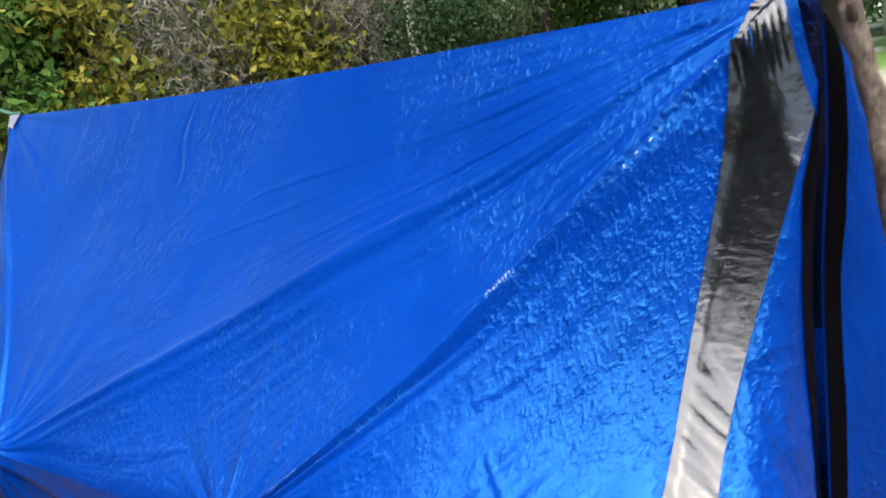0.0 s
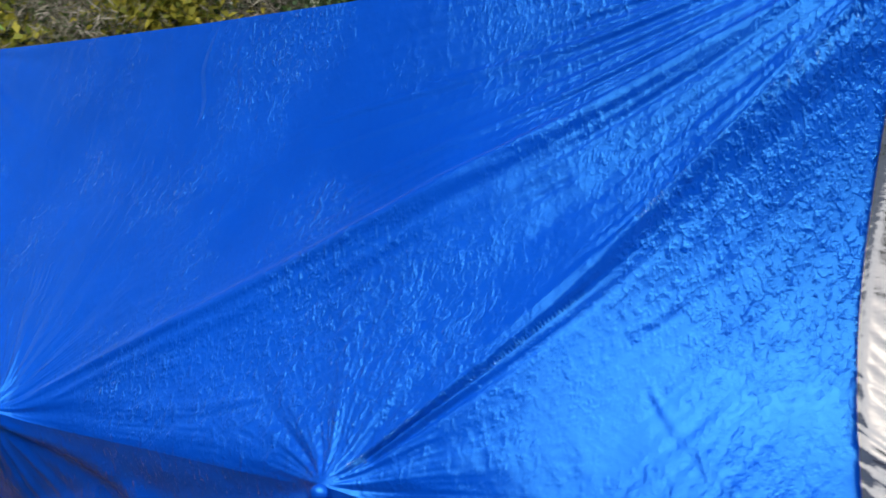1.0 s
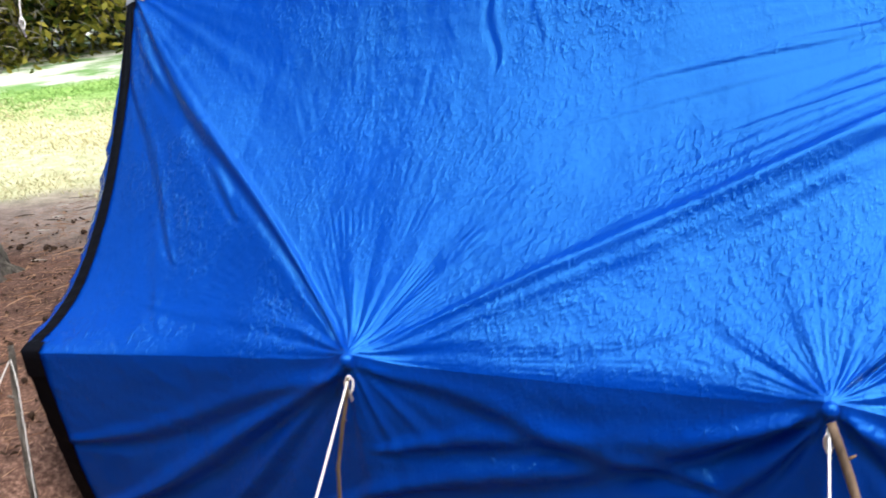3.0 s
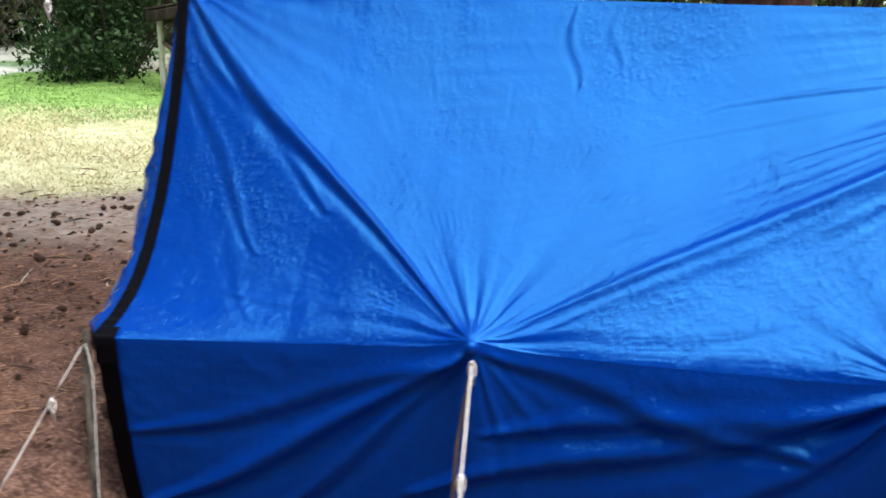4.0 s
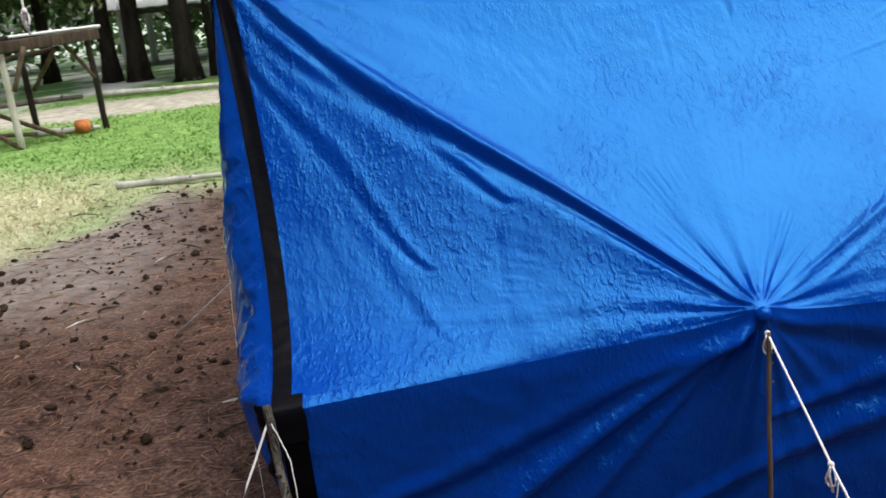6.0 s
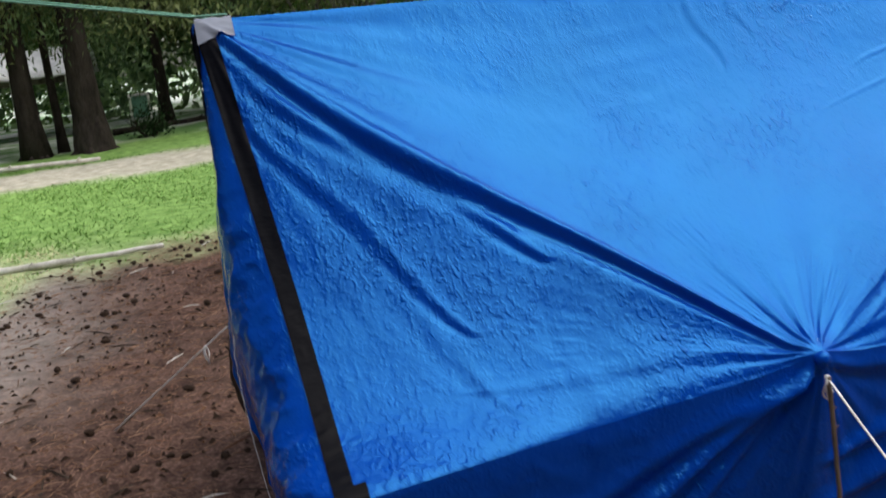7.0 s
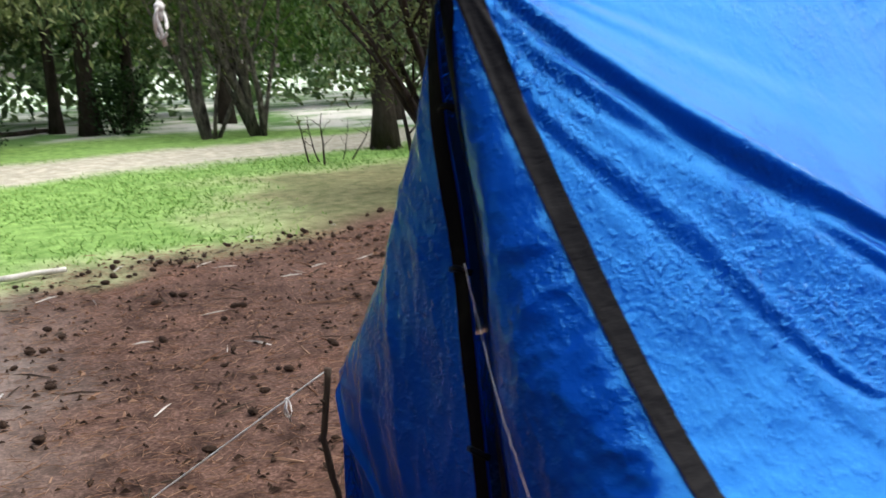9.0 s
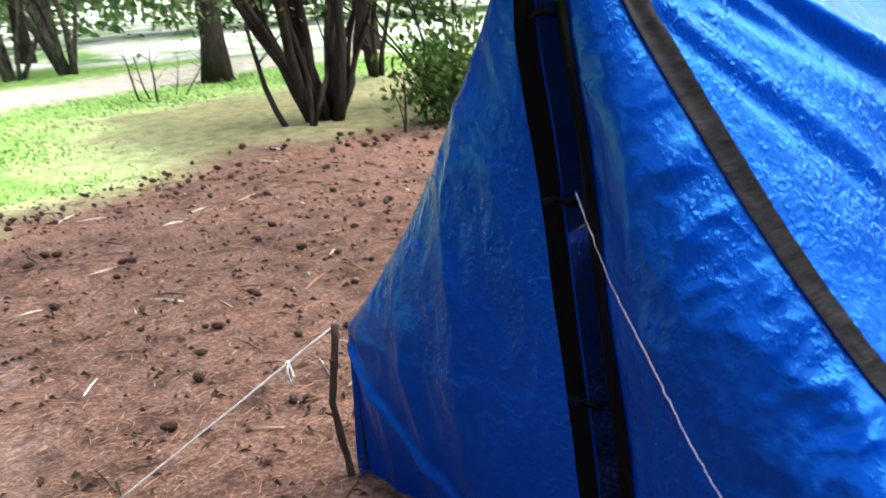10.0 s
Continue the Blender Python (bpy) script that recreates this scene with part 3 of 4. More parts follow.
def build_tent():
    tent = thing("tarp_tent", "blue polyethylene tarp ridge tent with black taped edges", "tent")
    s = np.concatenate([np.linspace(0, 0.24, 84), np.linspace(0.24, 1, 138)[1:]])
    dense = np.linspace(0, 1, 4001)
    weight = 1 + 1.1 * sum(np.exp(-((dense * 2.83 - c[0]) / 0.2) ** 4) for c in PULLS)
    run = np.cumsum(weight) / weight.sum()
    u = np.interp(np.linspace(run[0], 1, 640), run, dense)
    S, U = np.meshgrid(s, u)
    X = left_edge(S) + U * (right_edge(S) - left_edge(S))
    crinkled(sheet("roof_panel", roof_near(X, S), TARP, tent), slack_ends(X, S))
    v = np.linspace(0, 1, 70)
    V, U2 = np.meshgrid(v, u)
    x0 = U2 * 2.80
    crinkled(sheet("side_wall", wall_near(x0, V), TARP, tent, flip=True), 0.12 + 0 * x0)
    s2, u2 = np.linspace(0, 1, 50), np.linspace(0, 1, 120)
    S2, U3 = np.meshgrid(s2, u2)
    sheet("roof_panel", roof_far(far_left_x(S2) + U3 * (far_right_x(S2) - far_left_x(S2)), S2), TARP, tent, flip=True)
    e = roof_far(far_left_x(0 * u2) + u2 * 2.95, 0 * u2)
    vv = np.linspace(0, 1, 14)[None, :, None]
    low = e * [1, 1, 0] + [0, 0.03, -0.012]
    pts = e[:, None, :] * (1 - vv) + low[:, None, :] * vv
    pts[..., 1] += 0.012 * noise_at(pts, 5.0)
    sheet("side_wall", pts, TARP, tent)

    near_l = edge_curve(left_edge, roof_near, (0.02, 0.12, -0.17))
    far_l = edge_curve(far_left_x, roof_far, (-0.07, 1.40, -0.012))
    near_r = edge_curve(right_edge, roof_near, (2.80, 0.16, -0.17))
    far_r = edge_curve(far_right_x, roof_far, (2.84, 1.49, -0.012))
    for rim, out, near, seed in ((near_l, -1, True, 0.0), (far_l, -1, False, 4.0), (near_r, 1, True, 8.0), (far_r, 1, False, 12.0)):
        flap = end_flap(rim, 0.024, out, near, seed=seed)
        f = crinkled(sheet("end_flap", flap, TARP, tent, flip=(out > 0) == near), 0.4 + 0 * flap[..., 0])
        # black tape along the slit
        full = end_flap(rim, 0.024, out, near, lift=0.004, n=400, seed=seed)
        wid = np.linalg.norm(full[:, 0] - full[:, -1], axis=1)
        rows = []
        for k in range(3, full.shape[0]):
            broad = 0.038 if near else 0.036
            share = np.linspace(max(0.0, 1 - broad / max(wid[k], 0.043)), 1, 7)
            rows.append(full[k][np.clip((share * 399).astype(int), 0, 399)])
        sheet("tape_strip", np.array(rows), BLACK_TAPE, f, "black tape along the door slit", flip=(out > 0) == near)
        if near and out < 0:
            # tape wrapped round the upright corner on to the end; its black also paints the gap's shade
            low = [row[np.clip((np.linspace(0, 0.05 / w, 7) * 399).astype(int), 0, 399)] for row, w in zip(full, wid) if row[0, 2] < 0.375]
            sheet("tape_strip", np.array(low), BLACK_TAPE, f, "black tape and painted gap shade at the eave corner", flip=True)

    # tape along the two sloping rims
    for edge, wide, sign, inset in ((left_edge, 0.038, 1, -0.008), (right_edge, 0.076, -1, -0.004)):
        st = np.linspace(0.0, 0.985, 260)
        ww = np.linspace(0, 1, 14)
        T, W = np.meshgrid(ww, st)
        x = edge(W) + sign * (inset + wide * T)
        q = np.stack([T * wide, W * SLANT, 0 * T], -1)
        crinkle = (0.0020 if sign > 0 else 0.0058) * crumple(q * ([0.5, 1, 1] if sign > 0 else [0.22, 1, 1]), 20.0 if sign > 0 else 30.0, 2.0) * (smooth_step(0.8, 0.3, W) if sign > 0 else smooth_step(0.75, 0.5, W)) + 0.0004 * noise_at(q * [0.4, 1, 1], 80.0, 1.0)
        if sign < 0:
            # the strip is rolled over the rim
            crinkle = crinkle + 0.022 * np.clip(0.84 - T, 0, 1) * smooth_step(0.42, 0.62, W + 0.1 * T) * smooth_step(1.0, 0.93, W)
            crinkle = crinkle + 0.008 * T * smooth_step(0.56, 0.40, W) + 0.020 * np.clip(T - 0.80, 0, 1)
        sheet("tape_strip", roof_near(x, W, 0.004 + crinkle), RIM_TAPE if sign > 0 else SHINY_TAPE, tent, "glossy black tape along the sloping rim", flip=sign < 0)
    # tape on the upright rims below the eaves
    for x0, sign in ((0.0, 1), (2.80, -1)):
        vt, ww = np.linspace(0.0, 0.97, 40), np.linspace(0, 1, 6)
        T, W = np.meshgrid(ww, vt)
        sheet("tape_strip", wall_near(x0 + sign * (0.002 + (0.050 if sign > 0 else 0.026) * T), W, 0.004), BLACK_TAPE, tent, "black tape on the upright rim")
    # square of tape folded over the eave corner
    T, W = np.meshgrid(np.linspace(0, 1, 8), np.linspace(0, 1, 8))
    top = roof_near(-0.006 + 0.058 * T, 0.055 * (1 - W), 0.008)
    side = wall_near(0.0 + 0.056 * T, 0.12 * W, 0.009)
    sheet("corner_patch", np.concatenate([top, side[1:]]), RIM_TAPE, tent, "black tape square folded over the eave corner")
    # white patch folded over the ridge end
    ww, st = np.linspace(0, 1, 16), np.linspace(0, 1, 12)
    T, W = np.meshgrid(ww, st)
    a = roof_near(-0.094 + 0.082 * T, 0.968 - 0.018 * T + (0.032 + 0.018 * T) * W, 0.007)
    b = roof_far(-0.094 + 0.082 * T, 1.0 - 0.05 * W) + [0, 0.005, 0.005]
    patch = np.concatenate([a, b[1:]])
    patch[..., 2] += 0.002 * noise_at(patch, 60.0)
    sheet("corner_patch", patch, WHITE_TAPE, tent, "white tape folded over the ridge end", flip=True)
    # knobs where the sheet is tied round a pebble
    for px, lean in ((0.951, -0.25), (1.922, 0.1)):
        ye, ze = eave_at(np.array(px))
        bm = bmesh.new()
        bmesh.ops.create_icosphere(bm, subdivisions=3, radius=0.016)
        for w in bm.verts:
            c = w.co
            down = max(0, -c.z) / 0.016
            w.co = Vector((c.x * (1 - 0.35 * down), c.y * (1 - 0.3 * down), c.z * (1 + 1.6 * down)))
            w.co *= 1 + 0.12 * math.sin(9 * math.atan2(c.y, c.x)) * down
        k = part("tied_knob", bm, TARP, tent, "gathered blue knob of tarp")
        k.matrix_basis = pose(px, float(ye) - 0.022, float(ze) + 0.004, 32, 0, 0) @ pose(0, 0, 0, 0, math.degrees(lean), 0)
    # ties across the slit
    for z in (0.40, 0.715, 0.985):
        y = float(door_y(z))
        v, f = tube([(-0.085, y - 0.03, z), (-0.10, y, z + 0.006), (-0.09, y + 0.035, z - 0.004)], 0.006, 7)
        mesh_object("door_tie", v, f, BLACK_TAPE, tent, "twisted black tie across the slit")
    return tent


build_tent()


# ---- sticks, lines and cords ----
def stick(name, path, r0, r1, mat, label, seed, category="stick", group="", snags=2):
    rng = random.Random(seed)
    pts = [Vector(p) for p in path]
    full = []
    for a, b in zip(pts, pts[1:]):
        full += wobbly(a, b, 6, 0.3 * r0, rng)[:-1]
    full.append(pts[-1])
    n = len(full)
    pieces = [tube(full, [r0 + (r1 - r0) * k / (n - 1) * 1.0 + 0.12 * r0 * rng.uniform(-1, 1) for k in range(n)], 9)]
    for _ in range(snags):
        k = rng.randrange(2, n - 2)
        d = Vector((rng.uniform(-1, 1), rng.uniform(-1, 1), 0.5)).normalized()
        pieces.append(tube([full[k], full[k] + d * r0 * 1.8, full[k] + d * r0 * 2.8], [r0 * 0.5, r0 * 0.4, r0 * 0.25], 6))
    return tagged(mesh_object(name, *joined(pieces), mat), label, category, group)


stick("support_stick", [(0.03, -0.085, -0.19), (0.008, -0.05, 0.2), (-0.012, -0.012, 0.40)], 0.0095, 0.008, BARK_GREY, "thin dark grey stick propping the tent's eave corner", 1, group="eave props")
stick("support_stick", [(0.922, -0.085, -0.19), (0.935, -0.045, 0.22), (0.956, 0.004, 0.415)], 0.0045, 0.0045, STICK_DARK, "slim dark stick under the tarp's tied knob", 2, group="eave props")
stick("support_stick", [(2.05, -0.09, -0.19), (1.995, -0.05, 0.25), (1.924, 0.004, 0.435)], 0.008, 0.008, STICK, "bent brown stick under the tarp's tied knob", 3, group="eave props")
stick("support_stick", [(-0.10, 1.425, -0.02), (-0.145, 1.40, 0.2), (-0.125, 1.385, 0.375)], 0.009, 0.008, STICK_DARK, "dark crooked stick propping the far eave corner", 4, group="eave props")
stick("ridge_pole", [(2.96, 0.79, -0.05), (2.862, 0.757, 0.90), (2.835, 0.75, 1.13), (2.81, 0.745, 1.34)], 0.022, 0.017, POLE_BARK, "barked branch standing as the tent's end pole", 5, category="pole", snags=4)


def cord(name, path, r, mat, label, category="rope", sag=0.0, group="", loops=()):
    pts = []
    rng = random.Random(len(name) + len(path))
    for a, b in zip(path, path[1:]):
        pts += wobbly(a, b, 10, 0.0015, rng, sag)[:-1]
    pts.append(Vector(path[-1]))
    ob = thing(name, label, category, group)
    mesh_object("strand", *tube(pts, r, 6), mat, ob)
    for t in loops:
        i = int(t * (len(pts) - 1))
        c = pts[i]
        ring = [c + Vector((0.008 * math.sin(a), 0.006 * math.sin(2 * a), -0.022 + 0.022 * math.cos(a))) for a in np.linspace(0, 2 * math.pi, 14)]
        mesh_object("knot", *tube(ring, r * 0.9, 6), mat, ob)
        mesh_object("knot", *tube([c + Vector((0, 0, 0.004)), c - Vector((0.004, 0, 0.02)), c - Vector((-0.004, 0, 0.055))], r * 1.1, 6), mat, ob)
        bm = bmesh.new()
        bmesh.ops.create_icosphere(bm, subdivisions=2, radius=r * 2.6, matrix=Matrix.Translation(c))
        part("knot", bm, mat, ob)
    return ob


cord("guy_line", [(-0.005, -0.012, 0.385), (-0.19, -0.165, 0.0)], 0.0024, ROPE, "white guy line from the eave corner to the ground", group="guy lines", loops=(0.42,))
cord("string", [(-0.012, -0.02, 0.385), (0.022, -0.045, 0.30), (0.035, -0.075, 0.05), (0.04, -0.09, -0.16)], 0.0013, ROPE, "thin white cord looped round the corner stick")
cord("guy_line", [(0.955, 0.006, 0.412), (1.03, -0.72, -0.16)], 0.0024, ROPE, "white guy line from the tied knob to the ground", group="guy lines", loops=(0.0, 0.35))
cord("guy_line", [(1.922, 0.005, 0.418), (1.98, -0.72, -0.16)], 0.0024, ROPE, "white guy line from the tied knob to the ground", group="guy lines", loops=(0.0, 0.3))
cord("guy_line", [(-0.125, 1.39, 0.37), (-0.55, 1.70, 0.0)], 0.0021, ROPE, "white guy line from the far eave corner to the ground", group="guy lines", loops=(0.2,))
cord("string", [(0.98, -0.235, 0.222), (0.965, -0.225, 0.05), (0.955, -0.215, -0.155)], 0.0013, ROPE, "thin loose tail of the guy line")
cord("string", [(-0.108, 0.687, 0.738), (-0.112, 0.625, 0.62), (-0.131, 0.536, 0.525), (-0.128, 0.478, 0.432), (-0.122, 0.425, 0.355), (-0.10, 0.33, 0.18), (-0.08, 0.22, 0.0)], 0.0006, ROPE, "thin white cord hanging from the door tie")
cord("rope", [(-0.02, 0.745, 1.243), (-0.10, 0.745, 1.245), (-0.53, 0.76, 1.332), (-1.0, 0.86, 1.43), (-1.85, 1.22, 1.60)], 0.0028, ROPE_GREEN, "green cord carrying the ridge to a tree")
cord("rope", [(-0.06, 0.745, 1.236), (-0.10, 0.749, 1.249), (-0.53, 0.775, 1.338), (-1.0, 0.872, 1.436), (-1.85, 1.235, 1.605)], 0.0024, ROPE_GREEN, "green cord carrying the ridge to a tree")
cord("string", [(-0.545, 0.765, 1.334), (-0.542, 0.74, 1.14)], 0.003, ROPE, "short white cord end hanging from the green cord", loops=(0.97,))


def navy_cloth():
    """A dark garment hung over the cord, with a ragged hem."""
    u, v = np.linspace(0, 1, 70), np.linspace(0, 1, 50)
    V, U = np.meshgrid(v, u)
    x = -0.90 - 0.62 * U
    ytop = np.interp(x, [-1.85, -1.0, -0.53], [1.22, 0.86, 0.76])
    ztop = np.interp(x, [-1.85, -1.0, -0.53], [1.60, 1.43, 1.332]) + 0.006
    hem = 0.815 + np.interp(U, [0, 0.12, 0.3, 0.38, 0.5, 0.75, 1], [0.0, 0.0, 0.015, 0.02, 0.09, 0.12, 0.06])
    z = ztop + (hem - ztop) * V
    p = np.stack([x * 3, z * 0.7, 0 * x], -1)
    y = ytop - 0.012 - 0.01 * V + 0.03 * V * noise_at(p, 4.0) + 0.012 * V * np.sin(26 * x)
    x = x + 0.012 * V * noise_at(p, 2.0, 5.0)
    front = np.stack([x, y, z], -1)
    back = front[:, ::-1].copy()
    back[..., 1] = 2 * ytop[:, ::-1] - back[..., 1] + 0.006
    pts = np.concatenate([front[:, ::-1], back[:, ::-1]], 1)
    ob = sheet("hanging_cloth", pts, NAVY, None)
    return tagged(ob, "dark navy garment hung over the green cord", "clothing")


navy_cloth()


# ---- plants ----
def leaf_cloud(name, blobs, count, size, aspect, mat, parent=None, seed=0, droop=0.0, hollow=0.35):
    """Many small bent leaves, gathered in uneven sprays inside soft blobs (x, y, z, rx, ry, rz)."""
    rng = np.random.default_rng(seed)
    b = np.array(blobs, float)
    vol = (b[:, 3] * b[:, 4] * b[:, 5]) ** 0.67
    sprays = max(len(b) * 3, count // 22)
    pick = rng.choice(len(b), sprays, p=vol / vol.sum())
    d = rng.normal(size=(sprays, 3))
    d /= np.linalg.norm(d, axis=1)[:, None]
    rad = (hollow + (1 - hollow) * rng.random(sprays)) ** 0.6
    centre = b[pick, :3] + d * rad[:, None] * b[pick, 3:] * (1 + 0.25 * rng.normal(size=(sprays, 1)))
    which = rng.integers(0, sprays, count)
    spread = size * 2.2
    c = centre[which] + rng.normal(size=(count, 3)) * spread * [1, 1, 0.7]
    c[:, 2] -= droop * rng.random(count) ** 2
    a = rng.normal(size=(count, 3)) + np.array([0, 0, -1.6 * (droop > 0)])
    a /= np.linalg.norm(a, axis=1)[:, None]
    n = rng.normal(size=(count, 3)) + np.array([0, 0, 0.6])
    w = np.cross(a, n)
    w /= np.linalg.norm(w, axis=1)[:, None] + 1e-9
    ln = size * (0.6 + 0.8 * rng.random((count, 1)))
    up = np.cross(w, a)
    v0 = c - a * ln * 0.5
    v1 = c + w * ln * aspect * 0.5 + up * ln * 0.08
    v2 = c + a * ln * 0.5
    v3 = c - w * ln * aspect * 0.5 + up * ln * 0.08
    verts = np.stack([v0, v1, v2, v3], 1).reshape(-1, 3)
    me = bpy.data.meshes.new(name)
    me.vertices.add(len(verts))
    me.vertices.foreach_set("co", verts.ravel())
    me.loops.add(count * 4)
    me.loops.foreach_set("vertex_index", np.arange(count * 4, dtype=np.int32))
    me.polygons.add(count)
    me.polygons.foreach_set("loop_start", np.arange(0, count * 4, 4, dtype=np.int32))
    me.polygons.foreach_set("loop_total", np.full(count, 4, dtype=np.int32))
    me.materials.append(mat)
    me.update(calc_edges=True)
    me.validate()
    ob = new(name, me)
    ob.parent = parent
    return ob


def branch_path(a, direction, length, bend, rng, n=6):
    p, d = Vector(a), Vector(direction).normalized()
    out = [p.copy()]
    for _ in range(n):
        d = (d + Vector((rng.uniform(-1, 1), rng.uniform(-1, 1), rng.uniform(-1, 1))) * 0.16 + Vector((0, 0, bend))).normalized()
        p = p + d * length / n
        out.append(p.copy())
    return out


def tree(x, y, r, h, crown, mat, leaf, label, seed, leaves=2600, size=0.10, aspect=0.3, low=1.3, spread=1.7, droop=0.35, lean=(0, 0), flare=1.5, limbs=14):
    rng = random.Random(seed)
    z0 = float(ground_z(x, y)) - 0.06
    t = thing("tree", label, "tree", "trees beyond the tent")
    n = 14
    path, rad = [], []
    for k in range(n + 1):
        f = k / n
        path.append((x + lean[0] * f * h + 0.05 * r * rng.uniform(-1, 1), y + lean[1] * f * h + 0.05 * r * rng.uniform(-1, 1), z0 + h * f))
        rad.append(r * (1 - 0.75 * f) * (1 + (flare - 1) * math.exp(-f * h / (1.6 * r + 0.05))))
    if r > 0.16:
        path = [tuple(Vector(path[k]).lerp(Vector(path[k + 1]), j / 10)) for k in range(n) for j in range(10)]
        rad = [rad[k] + (rad[k + 1] - rad[k]) * j / 10 for k in range(n) for j in range(10)]
    tv, tf = tube(path, rad, 64 if r > 0.16 else 14)
    if r > 0.16:
        axis = [Vector(path[i // 64]) for i in range(len(tv))]
        tv = [c + (v - c) * (1 + 0.10 * (0.5 - 1.5 * abs(noise.noise(Vector((v.x * 14, v.y * 14, v.z * 4))))) + 0.05 * noise.noise(v * 40)) for v, c in zip(tv, axis)]
    pieces = [(tv, tf)]
    for k in range(7):
        a = k * 0.9 + rng.random()
        pieces.append(tube([(x + 0.5 * r * math.cos(a), y + 0.5 * r * math.sin(a), z0 + 1.4 * r), (x + 1.35 * r * math.cos(a), y + 1.35 * r * math.sin(a), z0 + 0.35 * r),
                            (x + 2.1 * r * flare / 1.5 * math.cos(a), y + 2.1 * r * flare / 1.5 * math.sin(a), z0)], [0.34 * r, 0.28 * r, 0.12 * r], 7))
    part_trunk = mesh_object("trunk", *joined(pieces), mat, t)
    blobs = []
    for k in range(limbs):
        f = (low + (h - low) * (k + rng.random()) / limbs) / h
        base = Vector(path[min(len(path) - 1, int(f * (len(path) - 1)))])
        base.z = z0 + f * h
        a = rng.uniform(0, 2 * math.pi)
        ln = spread * (1.1 - 0.75 * f) * rng.uniform(0.6, 1.15)
        p = branch_path(base, (math.cos(a), math.sin(a), 0.15), ln, -0.05 if droop else 0.04, rng)
        mesh_object("limb", *tube(p, [r * 0.28 * (1 - 0.85 * i / 6) + 0.004 for i in range(7)], 6), mat, t)
        for i in (2, 4, 6):
            q = p[i]
            blobs.append((q.x, q.y, q.z - 0.15 * droop, 0.26 * ln + 0.1, 0.26 * ln + 0.1, 0.18 * ln + 0.08))
    if crown:
        leaf_cloud("crown", blobs, leaves, size, aspect, leaf, t, seed, droop)
    return t


def shrub(x, y, stems, height, r, leaf, label, seed, leaves=1200, size=0.06, mat=None, spread=0.35, crown_low=0.55):
    """A clump of thin stems from one foot."""
    rng = random.Random(seed)
    z0 = float(ground_z(x, y)) - 0.03
    t = thing("shrub", label, "shrub", "shrubs beyond the tent")
    blobs = []
    for k in range(stems):
        a = rng.uniform(0, 2 * math.pi)
        tilt = spread * rng.uniform(0.2, 1.2)
        h = height * rng.uniform(0.7, 1.1)
        p = branch_path((x + 0.12 * math.cos(a) * rng.random() * spread * 3, y + 0.12 * math.sin(a) * rng.random() * spread * 3, z0), (tilt * math.cos(a), tilt * math.sin(a), 1), h, 0.0, rng, 8)
        rr = r * rng.uniform(0.45, 1.1)
        pieces = [tube(p, [rr * (1 - 0.75 * i / 8) for i in range(9)], 7)]
        for i in (3, 5, 6):
            q = branch_path(p[i], (rng.uniform(-1, 1), rng.uniform(-1, 1), 0.8), h * 0.35, 0.0, rng, 4)
            pieces.append(tube(q, [rr * 0.35 * (1 - 0.2 * j) for j in range(5)], 5))
        mesh_object("stem", *joined(pieces), mat or BARK_DARK, t)
        for i in range(int(8 * crown_low), 9):
            blobs.append((p[i].x, p[i].y, p[i].z, 0.16 * height, 0.16 * height, 0.12 * height))
    if leaf:
        leaf_cloud("crown", blobs, leaves, size, 0.45, leaf, t, seed + 50)
    return t


def bush(x, y, w, h, leaf, label, seed, leaves=2500, size=0.07, aspect=0.5, twigs=14, twig_mat=None):
    rng = random.Random(seed)
    z0 = float(ground_z(x, y))
    t = thing("bush", label, "bush", "bushes beyond the tent")
    blobs = []
    for k in range(12):
        a, q = rng.uniform(0, 2 * math.pi), rng.random() ** 0.6
        f = rng.uniform(0.08, 0.95)
        wd = w * (1 - 0.45 * f)
        blobs.append((x + wd * 0.7 * q * math.cos(a), y + wd * 0.7 * q * math.sin(a), z0 + h * f, w * 0.32, w * 0.32, h * 0.13 + 0.06))
    for k in range(twigs):
        a = rng.uniform(0, 2 * math.pi)
        p = branch_path((x + 0.2 * w * math.cos(a), y + 0.2 * w * math.sin(a), z0 - 0.03), (0.6 * math.cos(a), 0.6 * math.sin(a), 1), h * rng.uniform(0.7, 1.1), 0, rng)
        mesh_object("branch", *tube(p, [0.013 * (1 - 0.13 * i) for i in range(7)], 5), twig_mat or BARK_DARK, t)
    leaf_cloud("crown", blobs, leaves, size, aspect, leaf, t, seed)
    return t


# the two trees that hold the tent, and trees over the lawn
tree(-1.95, 1.28, 0.20, 6.6, True, BARK_GREY, LEAF_DARK, "grey-barked tree with flared foot holding the ridge cord", 11, leaves=10000, size=0.17, low=4.2, spread=3.2, flare=1.7, lean=(-0.03, 0.0), limbs=28)
tree(1.79, 2.55, 0.205, 6.6, True, BARK_RED, LEAF_OLIVE, "thick reddish-brown pine trunk close behind the tent", 12, leaves=13000, size=0.14, low=3.4, spread=3.4)
# every other crown takes the hazed leaf colour
for k, (x, y, r, h) in enumerate([(-3.3, 12.6, 0.11, 6), (-2.85, 12.3, 0.13, 6.5), (-2.08, 11.7, 0.14, 7), (-1.78, 12.0, 0.06, 5), (-1.36, 11.6, 0.18, 7), (0.31, 13.8, 0.085, 6), (0.70, 13.3, 0.12, 7), (3.15, 8.9, 0.12, 6.5)]):
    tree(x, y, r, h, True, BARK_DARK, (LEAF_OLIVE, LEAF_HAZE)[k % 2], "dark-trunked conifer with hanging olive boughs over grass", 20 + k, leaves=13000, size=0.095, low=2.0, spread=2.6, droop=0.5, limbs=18)
